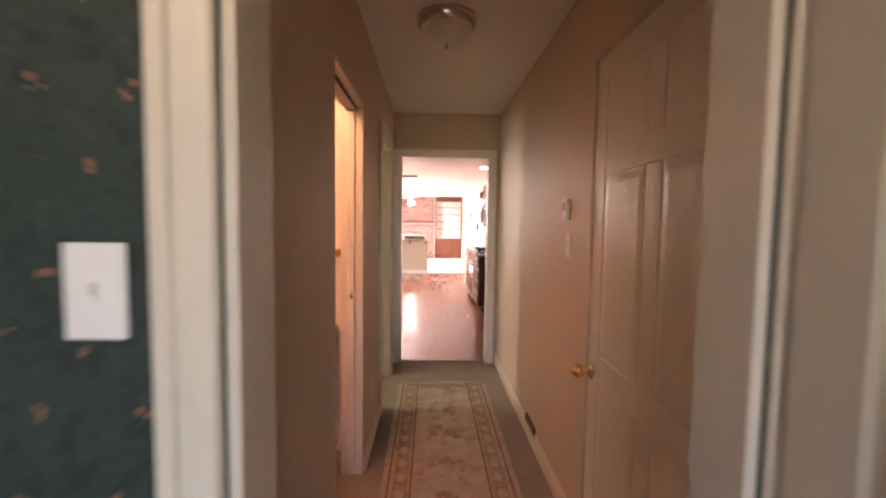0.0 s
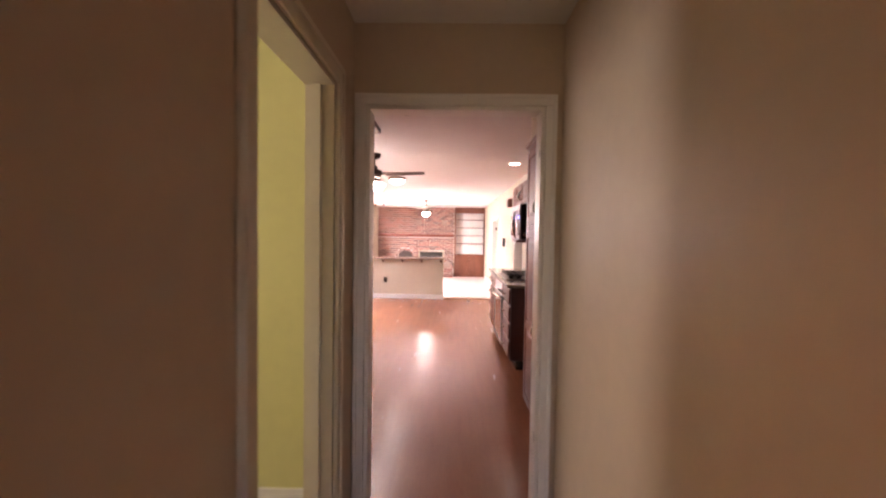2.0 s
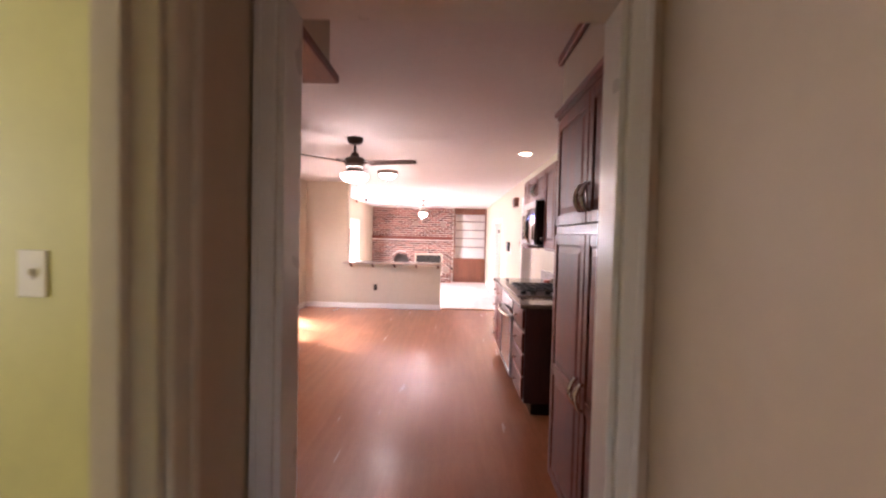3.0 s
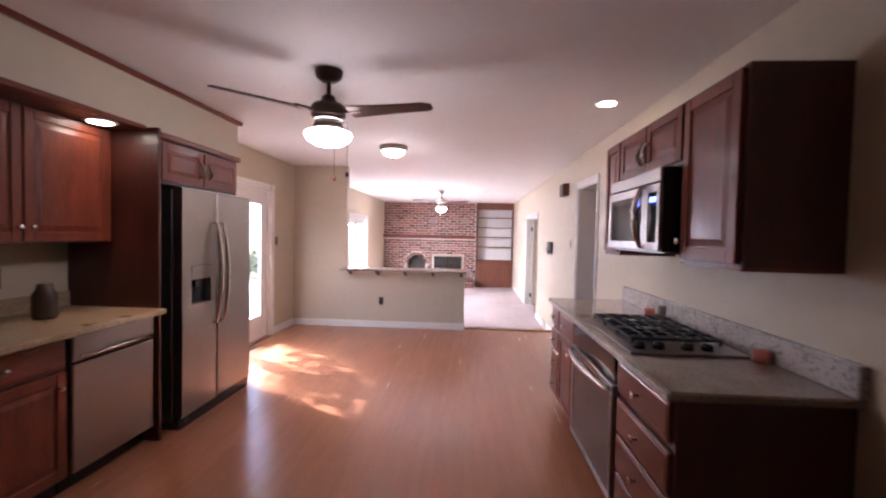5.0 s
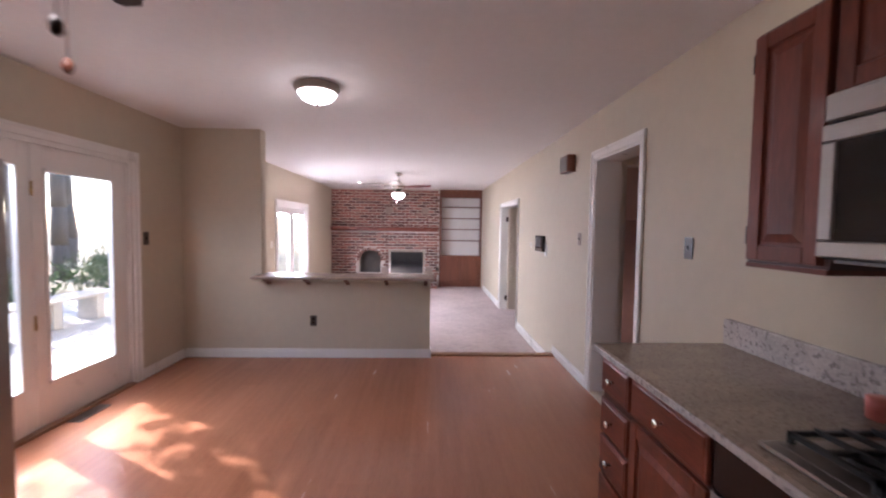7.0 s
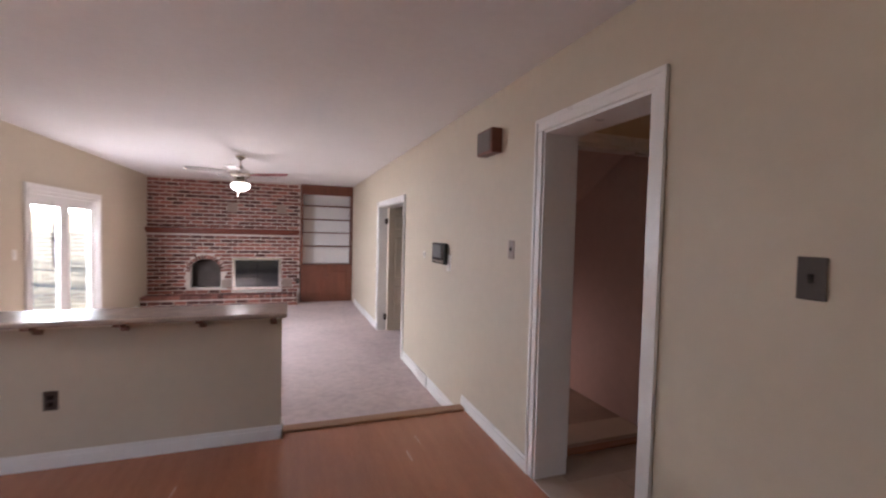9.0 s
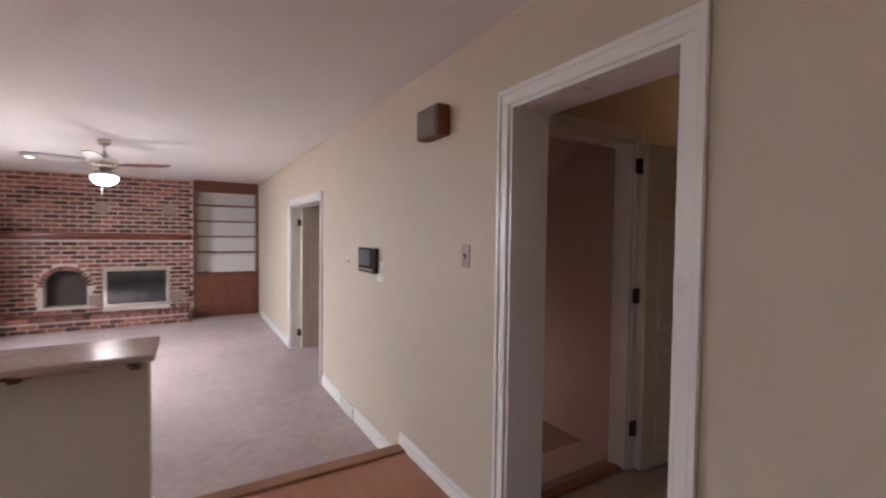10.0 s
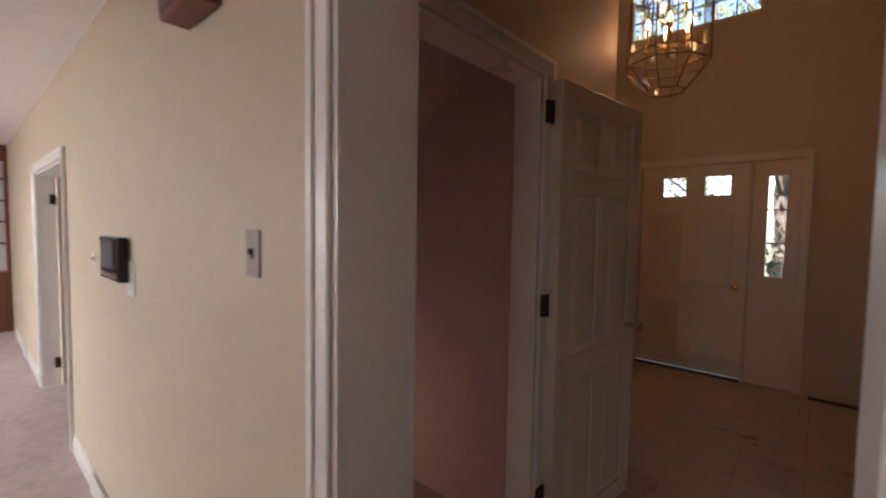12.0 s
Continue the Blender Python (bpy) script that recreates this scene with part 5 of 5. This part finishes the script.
part("base", B(x0 + 0.002, x1 - 0.002, BY - 0.06, BY + 0.33, LOW, 0.63), WALNUT, bc)
fb = face_map('-y', BY - 0.06)
for a, b in ((x0 + 0.05, 0.615), (0.625, x1 - 0.05)):
    d = part("door", panel_front(fb, a, b, LOW + 0.1, 0.58), WALNUT, bc)
    knob(d, fb, 0.58 if b < 0.7 else 0.66, 0.42, 0.02, BRONZE)

# ---- hall: rug, bath ----
rug = thing("runner_rug", (-0.03, -1.6, 0), "beige floral hall runner with brown striped border", "rug")
part("field", B(-0.40, 0.34, -2.75, -0.52, 0, 0.009, bev=0.003), RUGF, rug)
for a, b in ((-0.335, -0.255), (0.195, 0.275)):
    part("border_band", B(a, b, -2.70, -0.56, 0.009, 0.0105), RUGB, rug)
for y0, y1 in ((-0.64, -0.57), (-2.70, -2.63)):
    part("border_band", B(-0.255, 0.195, y0, y1, 0.009, 0.0105), RUGB, rug)
for a in (-0.36, -0.24, 0.18, 0.30):
    part("border_line", B(a - 0.006, a + 0.006, -2.72, -0.545, 0.0095, 0.0112), RUGL, rug)
rr = random.Random(4)
for side in (-0.295, 0.235):
    for i in range(15):
        y = -2.62 + i * 0.14
        part("border_motif", lathe(bmesh.new(), (side, y, 0.0105), [(0.026, 0), (0.02, 0.001)], 8, 1, 1.6), RUGF, rug)
for i in range(6):
    y = -2.5 + i * 0.36
    for k in range(9):
        a, r = rr.uniform(0, 6.28), rr.uniform(0.02, 0.12)
        q = rr.uniform(0.02, 0.045)
        part("flower" if k < 5 else "leaf", lathe(bmesh.new(), (-0.03 + r * math.cos(a), y + r * math.sin(a), 0.0092), [(q, 0), (q * 0.8, 0.0012)], 9, rr.uniform(0.6, 1), rr.uniform(0.6, 1.1)), RUGR if k < 5 else RUGG, rug)

toilet = thing("toilet", (-1.35, -1.85, 0), "white porcelain toilet beside the bathroom wall", "toilet")
tx, ty = -0.95, -1.63
bm = B(tx - 0.24, tx + 0.24, ty - 0.20, ty - 0.01, 0.40, 0.75)
for v in bm.verts:
    if v.co.z < 0.5:
        v.co.x = tx + (v.co.x - tx) * 0.74
        if v.co.y < ty - 0.1:
            v.co.y += 0.05
bmesh.ops.bevel(bm, geom=bm.edges[:], offset=0.02, segments=2, profile=0.5, affect='EDGES')
part("tank", bm, PORC, toilet, "", True)
part("tank_lid", B(tx - 0.26, tx + 0.26, ty - 0.225, ty - 0.003, 0.752, 0.79, bev=0.012, seg=2), PORC, toilet, "", True)
part("bowl", lathe(bmesh.new(), (tx, ty - 0.42, 0), [(0.11, 0), (0.1, 0.1), (0.13, 0.22), (0.2, 0.36), (0.205, 0.39)], 24, 0.9, 1.15), PORC, toilet, "", True)
part("seat_lid", lathe(bmesh.new(), (tx, ty - 0.42, 0.392), [(0.205, 0), (0.21, 0.012), (0.2, 0.03)], 24, 0.9, 1.15), PORC, toilet, "", True)
tb = thing("towel_bar", (-1.1, -1.65, 1.1), "brass towel bar on the bathroom wall", "towel bar")
part("bar", rod(bmesh.new(), (-1.14, -1.68, 1.212), (-0.70, -1.68, 1.212), 0.009, 10), BRASS, tb, "", True)
for x in (-1.14, -0.70):
    bm = bmesh.new()
    rod(bm, (x, -1.621, 1.212), (x, -1.69, 1.212), 0.012, 10)
    box(bm, x - 0.022, x + 0.022, -1.632, -1.621, 1.187, 1.237, 0.004)
    part("bracket", bm, BRASS, tb, "", True)
bm = lathe(bmesh.new(), (-0.74, -1.95, 0), [(0.085, 0), (0.1, 0.22), (0.107, 0.225), (0.104, 0.235)], 20)
solo("waste_bin", bm, PINK, "small pink bathroom waste bin", "bin", smooth=True)
rs = random.Random(7)
wp = thing("wallpaper_sprigs", (-1.0, -3.626, 1.2), "rust-coloured printed sprigs on green wallpaper", "wallpaper print", kind="structure")
bm = bmesh.new()
for i in range(15):
    for k in range(22):
        x, z = -0.52 - i * 0.1 + (0.05 if k % 2 else 0) + rs.uniform(-0.015, 0.015), 0.1 + k * 0.105 + rs.uniform(-0.015, 0.015)
        for q in range(3):
            dx, dz, r = rs.uniform(-0.01, 0.01), rs.uniform(-0.01, 0.01), rs.uniform(0.003, 0.007)
            if x + dx < -0.495:
                vs = [bm.verts.new((x + dx + r * math.cos(a), -3.6268, z + dz + r * math.sin(a))) for a in (0, 1.2, 2.5, 3.8, 5.0)]
                bm.faces.new(vs)
part("sprig_print", bm, WDOT, wp)["kind"] = "stuff"

# ---- foyer chandelier ----
ch = thing("chandelier", (3.6, 6.24, 2.25), "brass lantern chandelier with clear panes and lit candle bulbs", "chandelier")
X, Y = 3.6, 6.24
n = 8
prof = [(0.11, 2.25), (0.235, 2.40), (0.235, 2.46), (0.225, 2.85), (0.12, 3.0)]


def corner(k, r, z):
    return Vector((X + r * math.cos(2 * math.pi * k / n), Y + r * math.sin(2 * math.pi * k / n), z))


bm = bmesh.new()
for k in range(n):
    for (ra, za), (rb, zb) in zip(prof, prof[1:]):
        rod(bm, corner(k, ra, za), corner(k, rb, zb), 0.005, 6)
    for r, z in prof:
        rod(bm, corner(k, r, z), corner(k + 1, r, z), 0.006, 6)
part("frame", bm, AGED, ch, "aged brass lantern frame")
for k in range(n):
    for (ra, za), (rb, zb) in zip(prof, prof[1:]):
        bm = bmesh.new()
        bm.faces.new([bm.verts.new(p) for p in (corner(k, ra - 0.002, za), corner(k + 1, ra - 0.002, za), corner(k + 1, rb - 0.002, zb), corner(k, rb - 0.002, zb))])
        ex = bmesh.ops.extrude_face_region(bm, geom=bm.faces[:])
        mid = Vector((X, Y, (za + zb) / 2))
        for v in [e for e in ex["geom"] if isinstance(e, bmesh.types.BMVert)]:
            v.co += (mid - v.co).normalized() * 0.005
        g = part("pane", bm, BEVGLASS, ch, "bevelled glass pane")
        g.visible_shadow = False
part("chain", rod(bmesh.new(), (X, Y, 3.0), (X, Y, 4.4), 0.008), BRASS, ch)
part("stem", rod(bmesh.new(), (X, Y, 2.45), (X, Y, 3.0), 0.01), BRASS, ch)
for ring, (r, z, m) in enumerate(((0.13, 2.55, 6), (0.09, 2.7, 3))):
    for k in range(m):
        a = 2 * math.pi * (k + 0.3) / m
        p = Vector((X + r * math.cos(a), Y + r * math.sin(a), z))
        bm = bmesh.new()
        rod(bm, (X, Y, z - 0.04), p - Vector((0, 0, 0.03)), 0.005, 6)
        rod(bm, p - Vector((0, 0, 0.03)), p + Vector((0, 0, 0.06)), 0.009, 8)
        arm = part("candle_arm", bm, BRASS, ch)
        part("bulb", lathe(bmesh.new(), tuple(p + Vector((0, 0, 0.06))), [(0.006, 0), (0.014, 0.02), (0.011, 0.04), (0.002, 0.06)], 10), FLAME, arm, "lit candle bulb", True)

# ---- outdoors ----
bm = bmesh.new()
gn = 40
rows = []
for i in range(gn + 1):
    r = []
    for j in range(gn + 1):
        u, v = (i / gn * 2 - 1), (j / gn * 2 - 1)
        x, y = math.copysign(abs(u) ** 2.2, u) * 160, math.copysign(abs(v) ** 2.2, v) * 160
        d = max(0, -x - 14)
        r.append(bm.verts.new((x, y + 5, -0.45 - 0.02 * min(d, 40) + 0.12 * noise.noise((x * 0.2, y * 0.2, 0)) * min(1, d / 5))))
    rows.append(r)
for i in range(gn):
    for j in range(gn):
        bm.faces.new((rows[i][j], rows[i + 1][j], rows[i + 1][j + 1], rows[i][j + 1]))
solo("ground", bm, GROUND, "leaf-strewn woodland ground", "ground", kind="structure", at=(0, 0, -0.45))
# unseen slab and wall added to keep outside light off the rooms
solo("roof", B(-3.4, 6.2, -6.8, 15.2, 4.6, 4.8), CEIL, "unseen flat roof added to block the sky", "roof", kind="structure")
wall("wall_outer_front", 'y', 5.6, 5.7, -6.2, 3.4, -0.4, 4.6, (), WALL, "unseen outer wall added to block light")

deck = thing("deck", (-5.4, 7.5, -0.45), "sunlit weathered wooden deck outside the patio door", "deck", kind="structure")
part("substructure", B(-7.9, -2.96, 3.0, 12.6, -0.44, -0.13), DECK, deck)
me = None
for i in range(34):
    x = -2.97 - (i + 1) * 0.145
    bm = B(x, x + 0.138, 3.0, 12.6, -0.129, -0.10, bev=0.003)
    if me is None:
        ob = part("deck_board", bm, DECK, deck)
        me, first = ob.data, x
    else:
        bm.free()
        ob = new("deck_board", me)
        ob.parent = deck
        ob.location = (x - first, 0, 0)
bench = thing("deck_bench", (-5.6, 8.7, -0.1), "sunlit pale wooden bench on the deck", "bench")
for k in range(3):
    part("seat_board", B(-5.85 + k * 0.15, -5.71 + k * 0.15, 7.6, 9.9, 0.28, 0.32, bev=0.005), DECK, bench)
for y in (7.95, 8.75, 9.55):
    part("leg", B(-5.8, -5.48, y - 0.08, y + 0.08, -0.10, 0.28, bev=0.005), DECK, bench)


def leaves(bm, rnd, c, rx, rz, count, size):
    for _ in range(count):
        a, b, q = rnd.uniform(0, 6.283), rnd.uniform(-1, 1), rnd.uniform(0.25, 1) ** 0.5
        s = math.sqrt(1 - b * b)
        p = Vector((c[0] + rx * q * s * math.cos(a), c[1] + rx * q * s * math.sin(a), c[2] + rz * q * b))
        m = Matrix.Translation(p) @ Euler((rnd.uniform(0, 6), rnd.uniform(0, 6), rnd.uniform(0, 6))).to_matrix().to_4x4()
        z = size * rnd.uniform(0.6, 1.3)
        bm.faces.new([bm.verts.new(m @ Vector(v)) for v in ((-z, 0, 0), (0, -z * 0.5, z * 0.12), (z, 0, 0), (0, z * 0.5, z * 0.12))])


def tree(x, y, h, r, seed, crown=True, lean=0.0):
    rnd = random.Random(seed)
    z = -0.6
    ob = thing("tree", (x, y, z), "bare-limbed woodland tree with thin spring foliage", "tree", "trees behind the deck")
    bm = bmesh.new()
    prev, pr = Vector((x, y, z)), r
    tips = []
    for i in range(1, 9):
        p = Vector((x + lean * h * i / 8 + rnd.uniform(-0.08, 0.08), y + rnd.uniform(-0.1, 0.1), z + h * i / 8))
        rr2 = r * (1 - 0.09 * i)
        m = Matrix.Translation((prev + p) / 2) @ (p - prev).to_track_quat('Z', 'Y').to_matrix().to_4x4()
        bmesh.ops.create_cone(bm, cap_ends=True, segments=9, radius1=pr, radius2=rr2, depth=(p - prev).length * 1.03, matrix=m)
        if i >= 3:
            for _ in range(2):
                a = rnd.uniform(0, 6.28)
                L = rnd.uniform(0.9, 2.2)
                q = p + Vector((math.cos(a) * L, math.sin(a) * L, L * rnd.uniform(0.4, 0.9)))
                rod(bm, p, q, rr2 * 0.28, 6)
                q2 = q + Vector((rnd.uniform(-0.7, 0.7), rnd.uniform(-0.7, 0.7), rnd.uniform(0.3, 0.9)))
                rod(bm, q, q2, rr2 * 0.14, 5)
                tips += [q, q2]
        prev, pr = p, rr2
    part("trunk", bm, BARK, ob, "", True)
    if crown:
        bm = bmesh.new()
        for q in tips:
            leaves(bm, rnd, q, 0.75, 0.5, 55, 0.075)
        part("crown", bm, LEAF, ob)
    return ob


for k, (x, y, h, r, ln) in enumerate(((-10.7, 13.6, 9, 0.22, 0.02), (-12.2, 16.9, 10, 0.26, -0.03), (-12.6, 13.0, 8, 0.13, 0.0), (-15, 20.5, 11, 0.3, 0.0),
                                      (-16, 15.5, 10, 0.2, 0.04), (-19, 25, 12, 0.3, 0.0), (-14, 24, 11, 0.22, -0.02), (-20, 18, 11, 0.25, 0.02),
                                      (-11, 22.5, 10, 0.18, 0.02), (-23, 30, 12, 0.3, 0), (-13.5, 28, 12, 0.28, 0), (-9.5, 27, 11, 0.2, 0.02), (-17.5, 33, 12, 0.3, 0.0))):
    tree(x, y, h, r, 20 + k, True, ln)
rnd = random.Random(3)
for k, (x, y, s) in enumerate(((-9.4, 12.2, 0.7), (-9.8, 14.5, 0.9), (-10.5, 16.5, 0.8), (-9.2, 17.5, 0.7), (-12, 19, 1.0), (-10, 20.5, 0.9), (-13.5, 14, 0.9))):
    bm = bmesh.new()
    for j in range(5):
        leaves(bm, rnd, (x + rnd.uniform(-0.6, 0.6), y + rnd.uniform(-0.8, 0.8), -0.4 + s * 0.5), s * 0.6, s * 0.55, 130, 0.06)
    for j in range(6):
        rod(bm, (x + rnd.uniform(-0.1, 0.1), y, -0.6), (x + rnd.uniform(-0.5, 0.5), y + rnd.uniform(-0.5, 0.5), -0.4 + s * 0.7), 0.012, 5)
    solo("shrub", bm, SHRUB, "low green leafy shrub beyond the deck", "shrub", "shrubs beyond the deck")
# tree whose limb and crown, out of view, are added to dapple the patio sunlight
ob = thing("tree", (-9.7, 12.2, -0.6), "slender tree with an unseen crown added to dapple the patio sun", "tree", "trees behind the deck")
bm = bmesh.new()
prev = Vector((-9.7, 12.2, -0.6))
for i in range(1, 9):
    p = Vector((-9.7 + 0.02 * i, 12.2 - 0.12 * i, -0.6 + 1.15 * i))
    rod(bm, prev, p, 0.14 - 0.012 * i, 9)
    prev = p
limb = [Vector((-9.6, 11.6, 4.4)), Vector((-8.6, 10.4, 5.0)), Vector((-7.4, 9.1, 5.3)), Vector((-6.2, 7.8, 5.3))]
for k in range(3):
    rod(bm, limb[k], limb[k + 1], 0.06 - 0.015 * k, 7)
for k in range(14):
    q = limb[2].lerp(limb[3], k / 13)
    rod(bm, q, q + Vector((rnd.uniform(-0.6, 0.9), rnd.uniform(-1.0, 0.8), rnd.uniform(-0.2, 0.4))), 0.012, 5)
part("trunk", bm, BARK, ob)
bm = bmesh.new()
for k in range(190):
    leaves(bm, rnd, (rnd.uniform(-7.0, -5.2), rnd.uniform(6.3, 9.2), 5.1 + rnd.uniform(-0.25, 0.4)), 0.2, 0.14, 36, 0.06)
for k in range(32):
    leaves(bm, rnd, (rnd.uniform(-7.9, -6.9), rnd.uniform(8.5, 9.3), 5.1 + rnd.uniform(-0.15, 0.2)), 0.1, 0.06, 14, 0.05)
for k in range(44):
    leaves(bm, rnd, (rnd.uniform(-7.45, -6.9), rnd.uniform(7.3, 8.6), 5.1 + rnd.uniform(-0.15, 0.2)), 0.14, 0.08, 22, 0.05)
for k in range(10):
    leaves(bm, rnd, (rnd.uniform(-8.1, -7.2), rnd.uniform(7.3, 7.85), 5.1 + rnd.uniform(-0.15, 0.2)), 0.12, 0.08, 20, 0.05)
part("crown", bm, LEAF, ob)

# front garden seen through the leaded lights
for k, (x, y) in enumerate(((9.5, 8.2), (10.5, 6.0), (9, 10.5), (12, 7.5))):
    tree(x, y, 7, 0.16, 60 + k, True)
for k, (x, y, s) in enumerate(((8.0, 6.6, 1.5), (8.3, 8.4, 1.6), (8.6, 5.2, 1.4))):
    bm = bmesh.new()
    for j in range(6):
        leaves(bm, rnd, (x + rnd.uniform(-0.6, 0.6), y + rnd.uniform(-0.9, 0.9), -0.3 + s * 0.6), s * 0.6, s * 0.7, 160, 0.07)
    solo("shrub", bm, SHRUB, "green leafy shrub by the front door", "shrub", "front garden shrubs")

# ---- pieces: planks, tiles, bricks ----
kit = bpy.data.objects["floor_kitchen"]
PW, PL = 0.192, 1.215
meshes = {}


def piece(name, key, x0, x1, y0, y1, z0, z1, bev, material, parent):
    """A block that shares its mesh with others of one size."""
    k = (name, round(x1 - x0, 3), round(y1 - y0, 3), round(z1 - z0, 3))
    if k not in meshes:
        bm = B(0, x1 - x0, 0, y1 - y0, 0, z1 - z0, bev=bev)
        meshes[k] = finish(name, bm, material, Vector((0, 0, 0)))
    ob = new(name, meshes[k])
    ob.parent = parent
    ob.location = Vector((x0, y0, z0)) - ORG[parent]
    return ob


for i in range(21):
    xa = KL + i * PW
    xb = min(xa + PW, KR)
    off = (i * 0.37) % 1 * PL
    y = 0.09 - off
    row = 0
    while y < 7.24:
        a, b = max(y, 0.09), min(y + PL, 7.24)
        if b - a > 0.03:
            top = -0.0001 * ((i % 2) * 2 + row % 2)
            piece("plank", i, xa - 0.001, xb + 0.001, a - 0.001, b + 0.001, top - 0.008, top, 0.0, LAMIN, kit)
        y += PL
        row += 1
foy = bpy.data.objects["floor_foyer"]
T = 0.318
for i in range(13):
    for j in range(9):
        x, y = 1.395 + i * T, 3.9 + j * T
        if x + T < 5.56 and not (y + T > 6.36 and x < 3.1) and y + T < 7.5:
            piece("tile", 0, x, x + T - 0.006, y, y + T - 0.006, -0.004, 0.0, 0.0, TILE, foy)

rb = random.Random(11)
BW, BH, J = 0.204, 0.060, 0.016
loose = bmesh.new()
made = 0
z = LOW + 0.01
row = 0
while z + BH < H - 0.002:
    x = KL + 0.004 - (0.0 if row % 2 else (BW + J) / 2)
    while x < 0.056:
        a, b = max(x, KL + 0.004), min(x + BW, 0.056)
        x += BW + J
        if b - a < 0.04:
            continue
        c, d = z, z + BH
        if 1.29 < d and c < 1.42:
            continue
        if c < 0.035:
            continue
        if b > -1.30 and a < -0.31 and d > 0.105 and c < 0.81:
            if a < -1.30:
                b = -1.30
            elif b > -0.31:
                a = -0.31
            else:
                continue
            if b - a < 0.03:
                continue
        if d > 0.15 and c < AZ + AR + 0.09 and b > AX - AR - 0.075 and a < AX + AR + 0.075:
            zz = max(0, c - AZ)
            half = math.sqrt(max(0, (AR + 0.075) ** 2 - zz * zz))
            if b > AX - half and a < AX + half:
                if a < AX - half:
                    b = AX - half
                elif b > AX + half:
                    a = AX + half
                else:
                    continue
                if b - a < 0.03:
                    continue
        proud = 0.010 + rb.choice((0, 0, 0.002, 0.004))
        if made < 300 and 0.15 < c < 2.0 and -1.9 < a and abs(b - a - BW) < 1e-6:
            piece("brick", 0, a, b, BY - round(proud, 3), BY + 0.002, c, d, 0.003, BRICK, fpl)
            made += 1
        else:
            box(loose, a, b, BY - proud, BY + 0.002, c, d)
    z += BH + J
    row += 1
# arch voussoirs and hearth courses
for i in range(17):
    a = math.pi * (i + 0.5) / 17
    m = Matrix.Translation((AX + (AR + 0.036) * math.cos(a), BY - 0.005, AZ + (AR + 0.036) * math.sin(a))) @ Matrix.Rotation(math.pi / 2 - a, 4, 'Y')
    tmp = B(-0.024, 0.024, -0.012, 0.008, -0.038, 0.038)
    bmesh.ops.transform(tmp, matrix=m, verts=tmp.verts[:])
    off = {v: loose.verts.new(v.co) for v in tmp.verts}
    for fc2 in tmp.faces:
        loose.faces.new([off[v] for v in fc2.verts])
    tmp.free()
for k in range(2):
    zz = LOW + 0.012 + k * 0.072
    x = KL + 0.012 - (0.1 if k else 0)
    while x < 0.0:
        a, b = max(x, KL + 0.012), min(x + BW, 0.0)
        if b - a > 0.04:
            box(loose, a, b, BY - 0.474, BY - 0.458, zz, zz + 0.06)
        x += BW + J
x = KL + 0.012
while x < -0.02:
    box(loose, x, min(x + 0.098, 0.0), BY - 0.50, BY - 0.30, 0.0, 0.06 + rb.uniform(-0.002, 0.003))
    box(loose, x, min(x + 0.098, 0.0), BY - 0.288, BY - 0.088, 0.0, 0.06 + rb.uniform(-0.002, 0.003))
    x += 0.11
for k in range(2):
    zz = LOW + 0.012 + k * 0.072
    box(loose, -0.004, 0.01, BY - 0.46, BY - 0.26, zz, zz + 0.06)
    box(loose, -0.004, 0.01, BY - 0.25, BY - 0.05, zz, zz + 0.06)
part("brick_field", loose, BRICK_S, fpl, "weathered red bricks")["kind"] = "stuff"
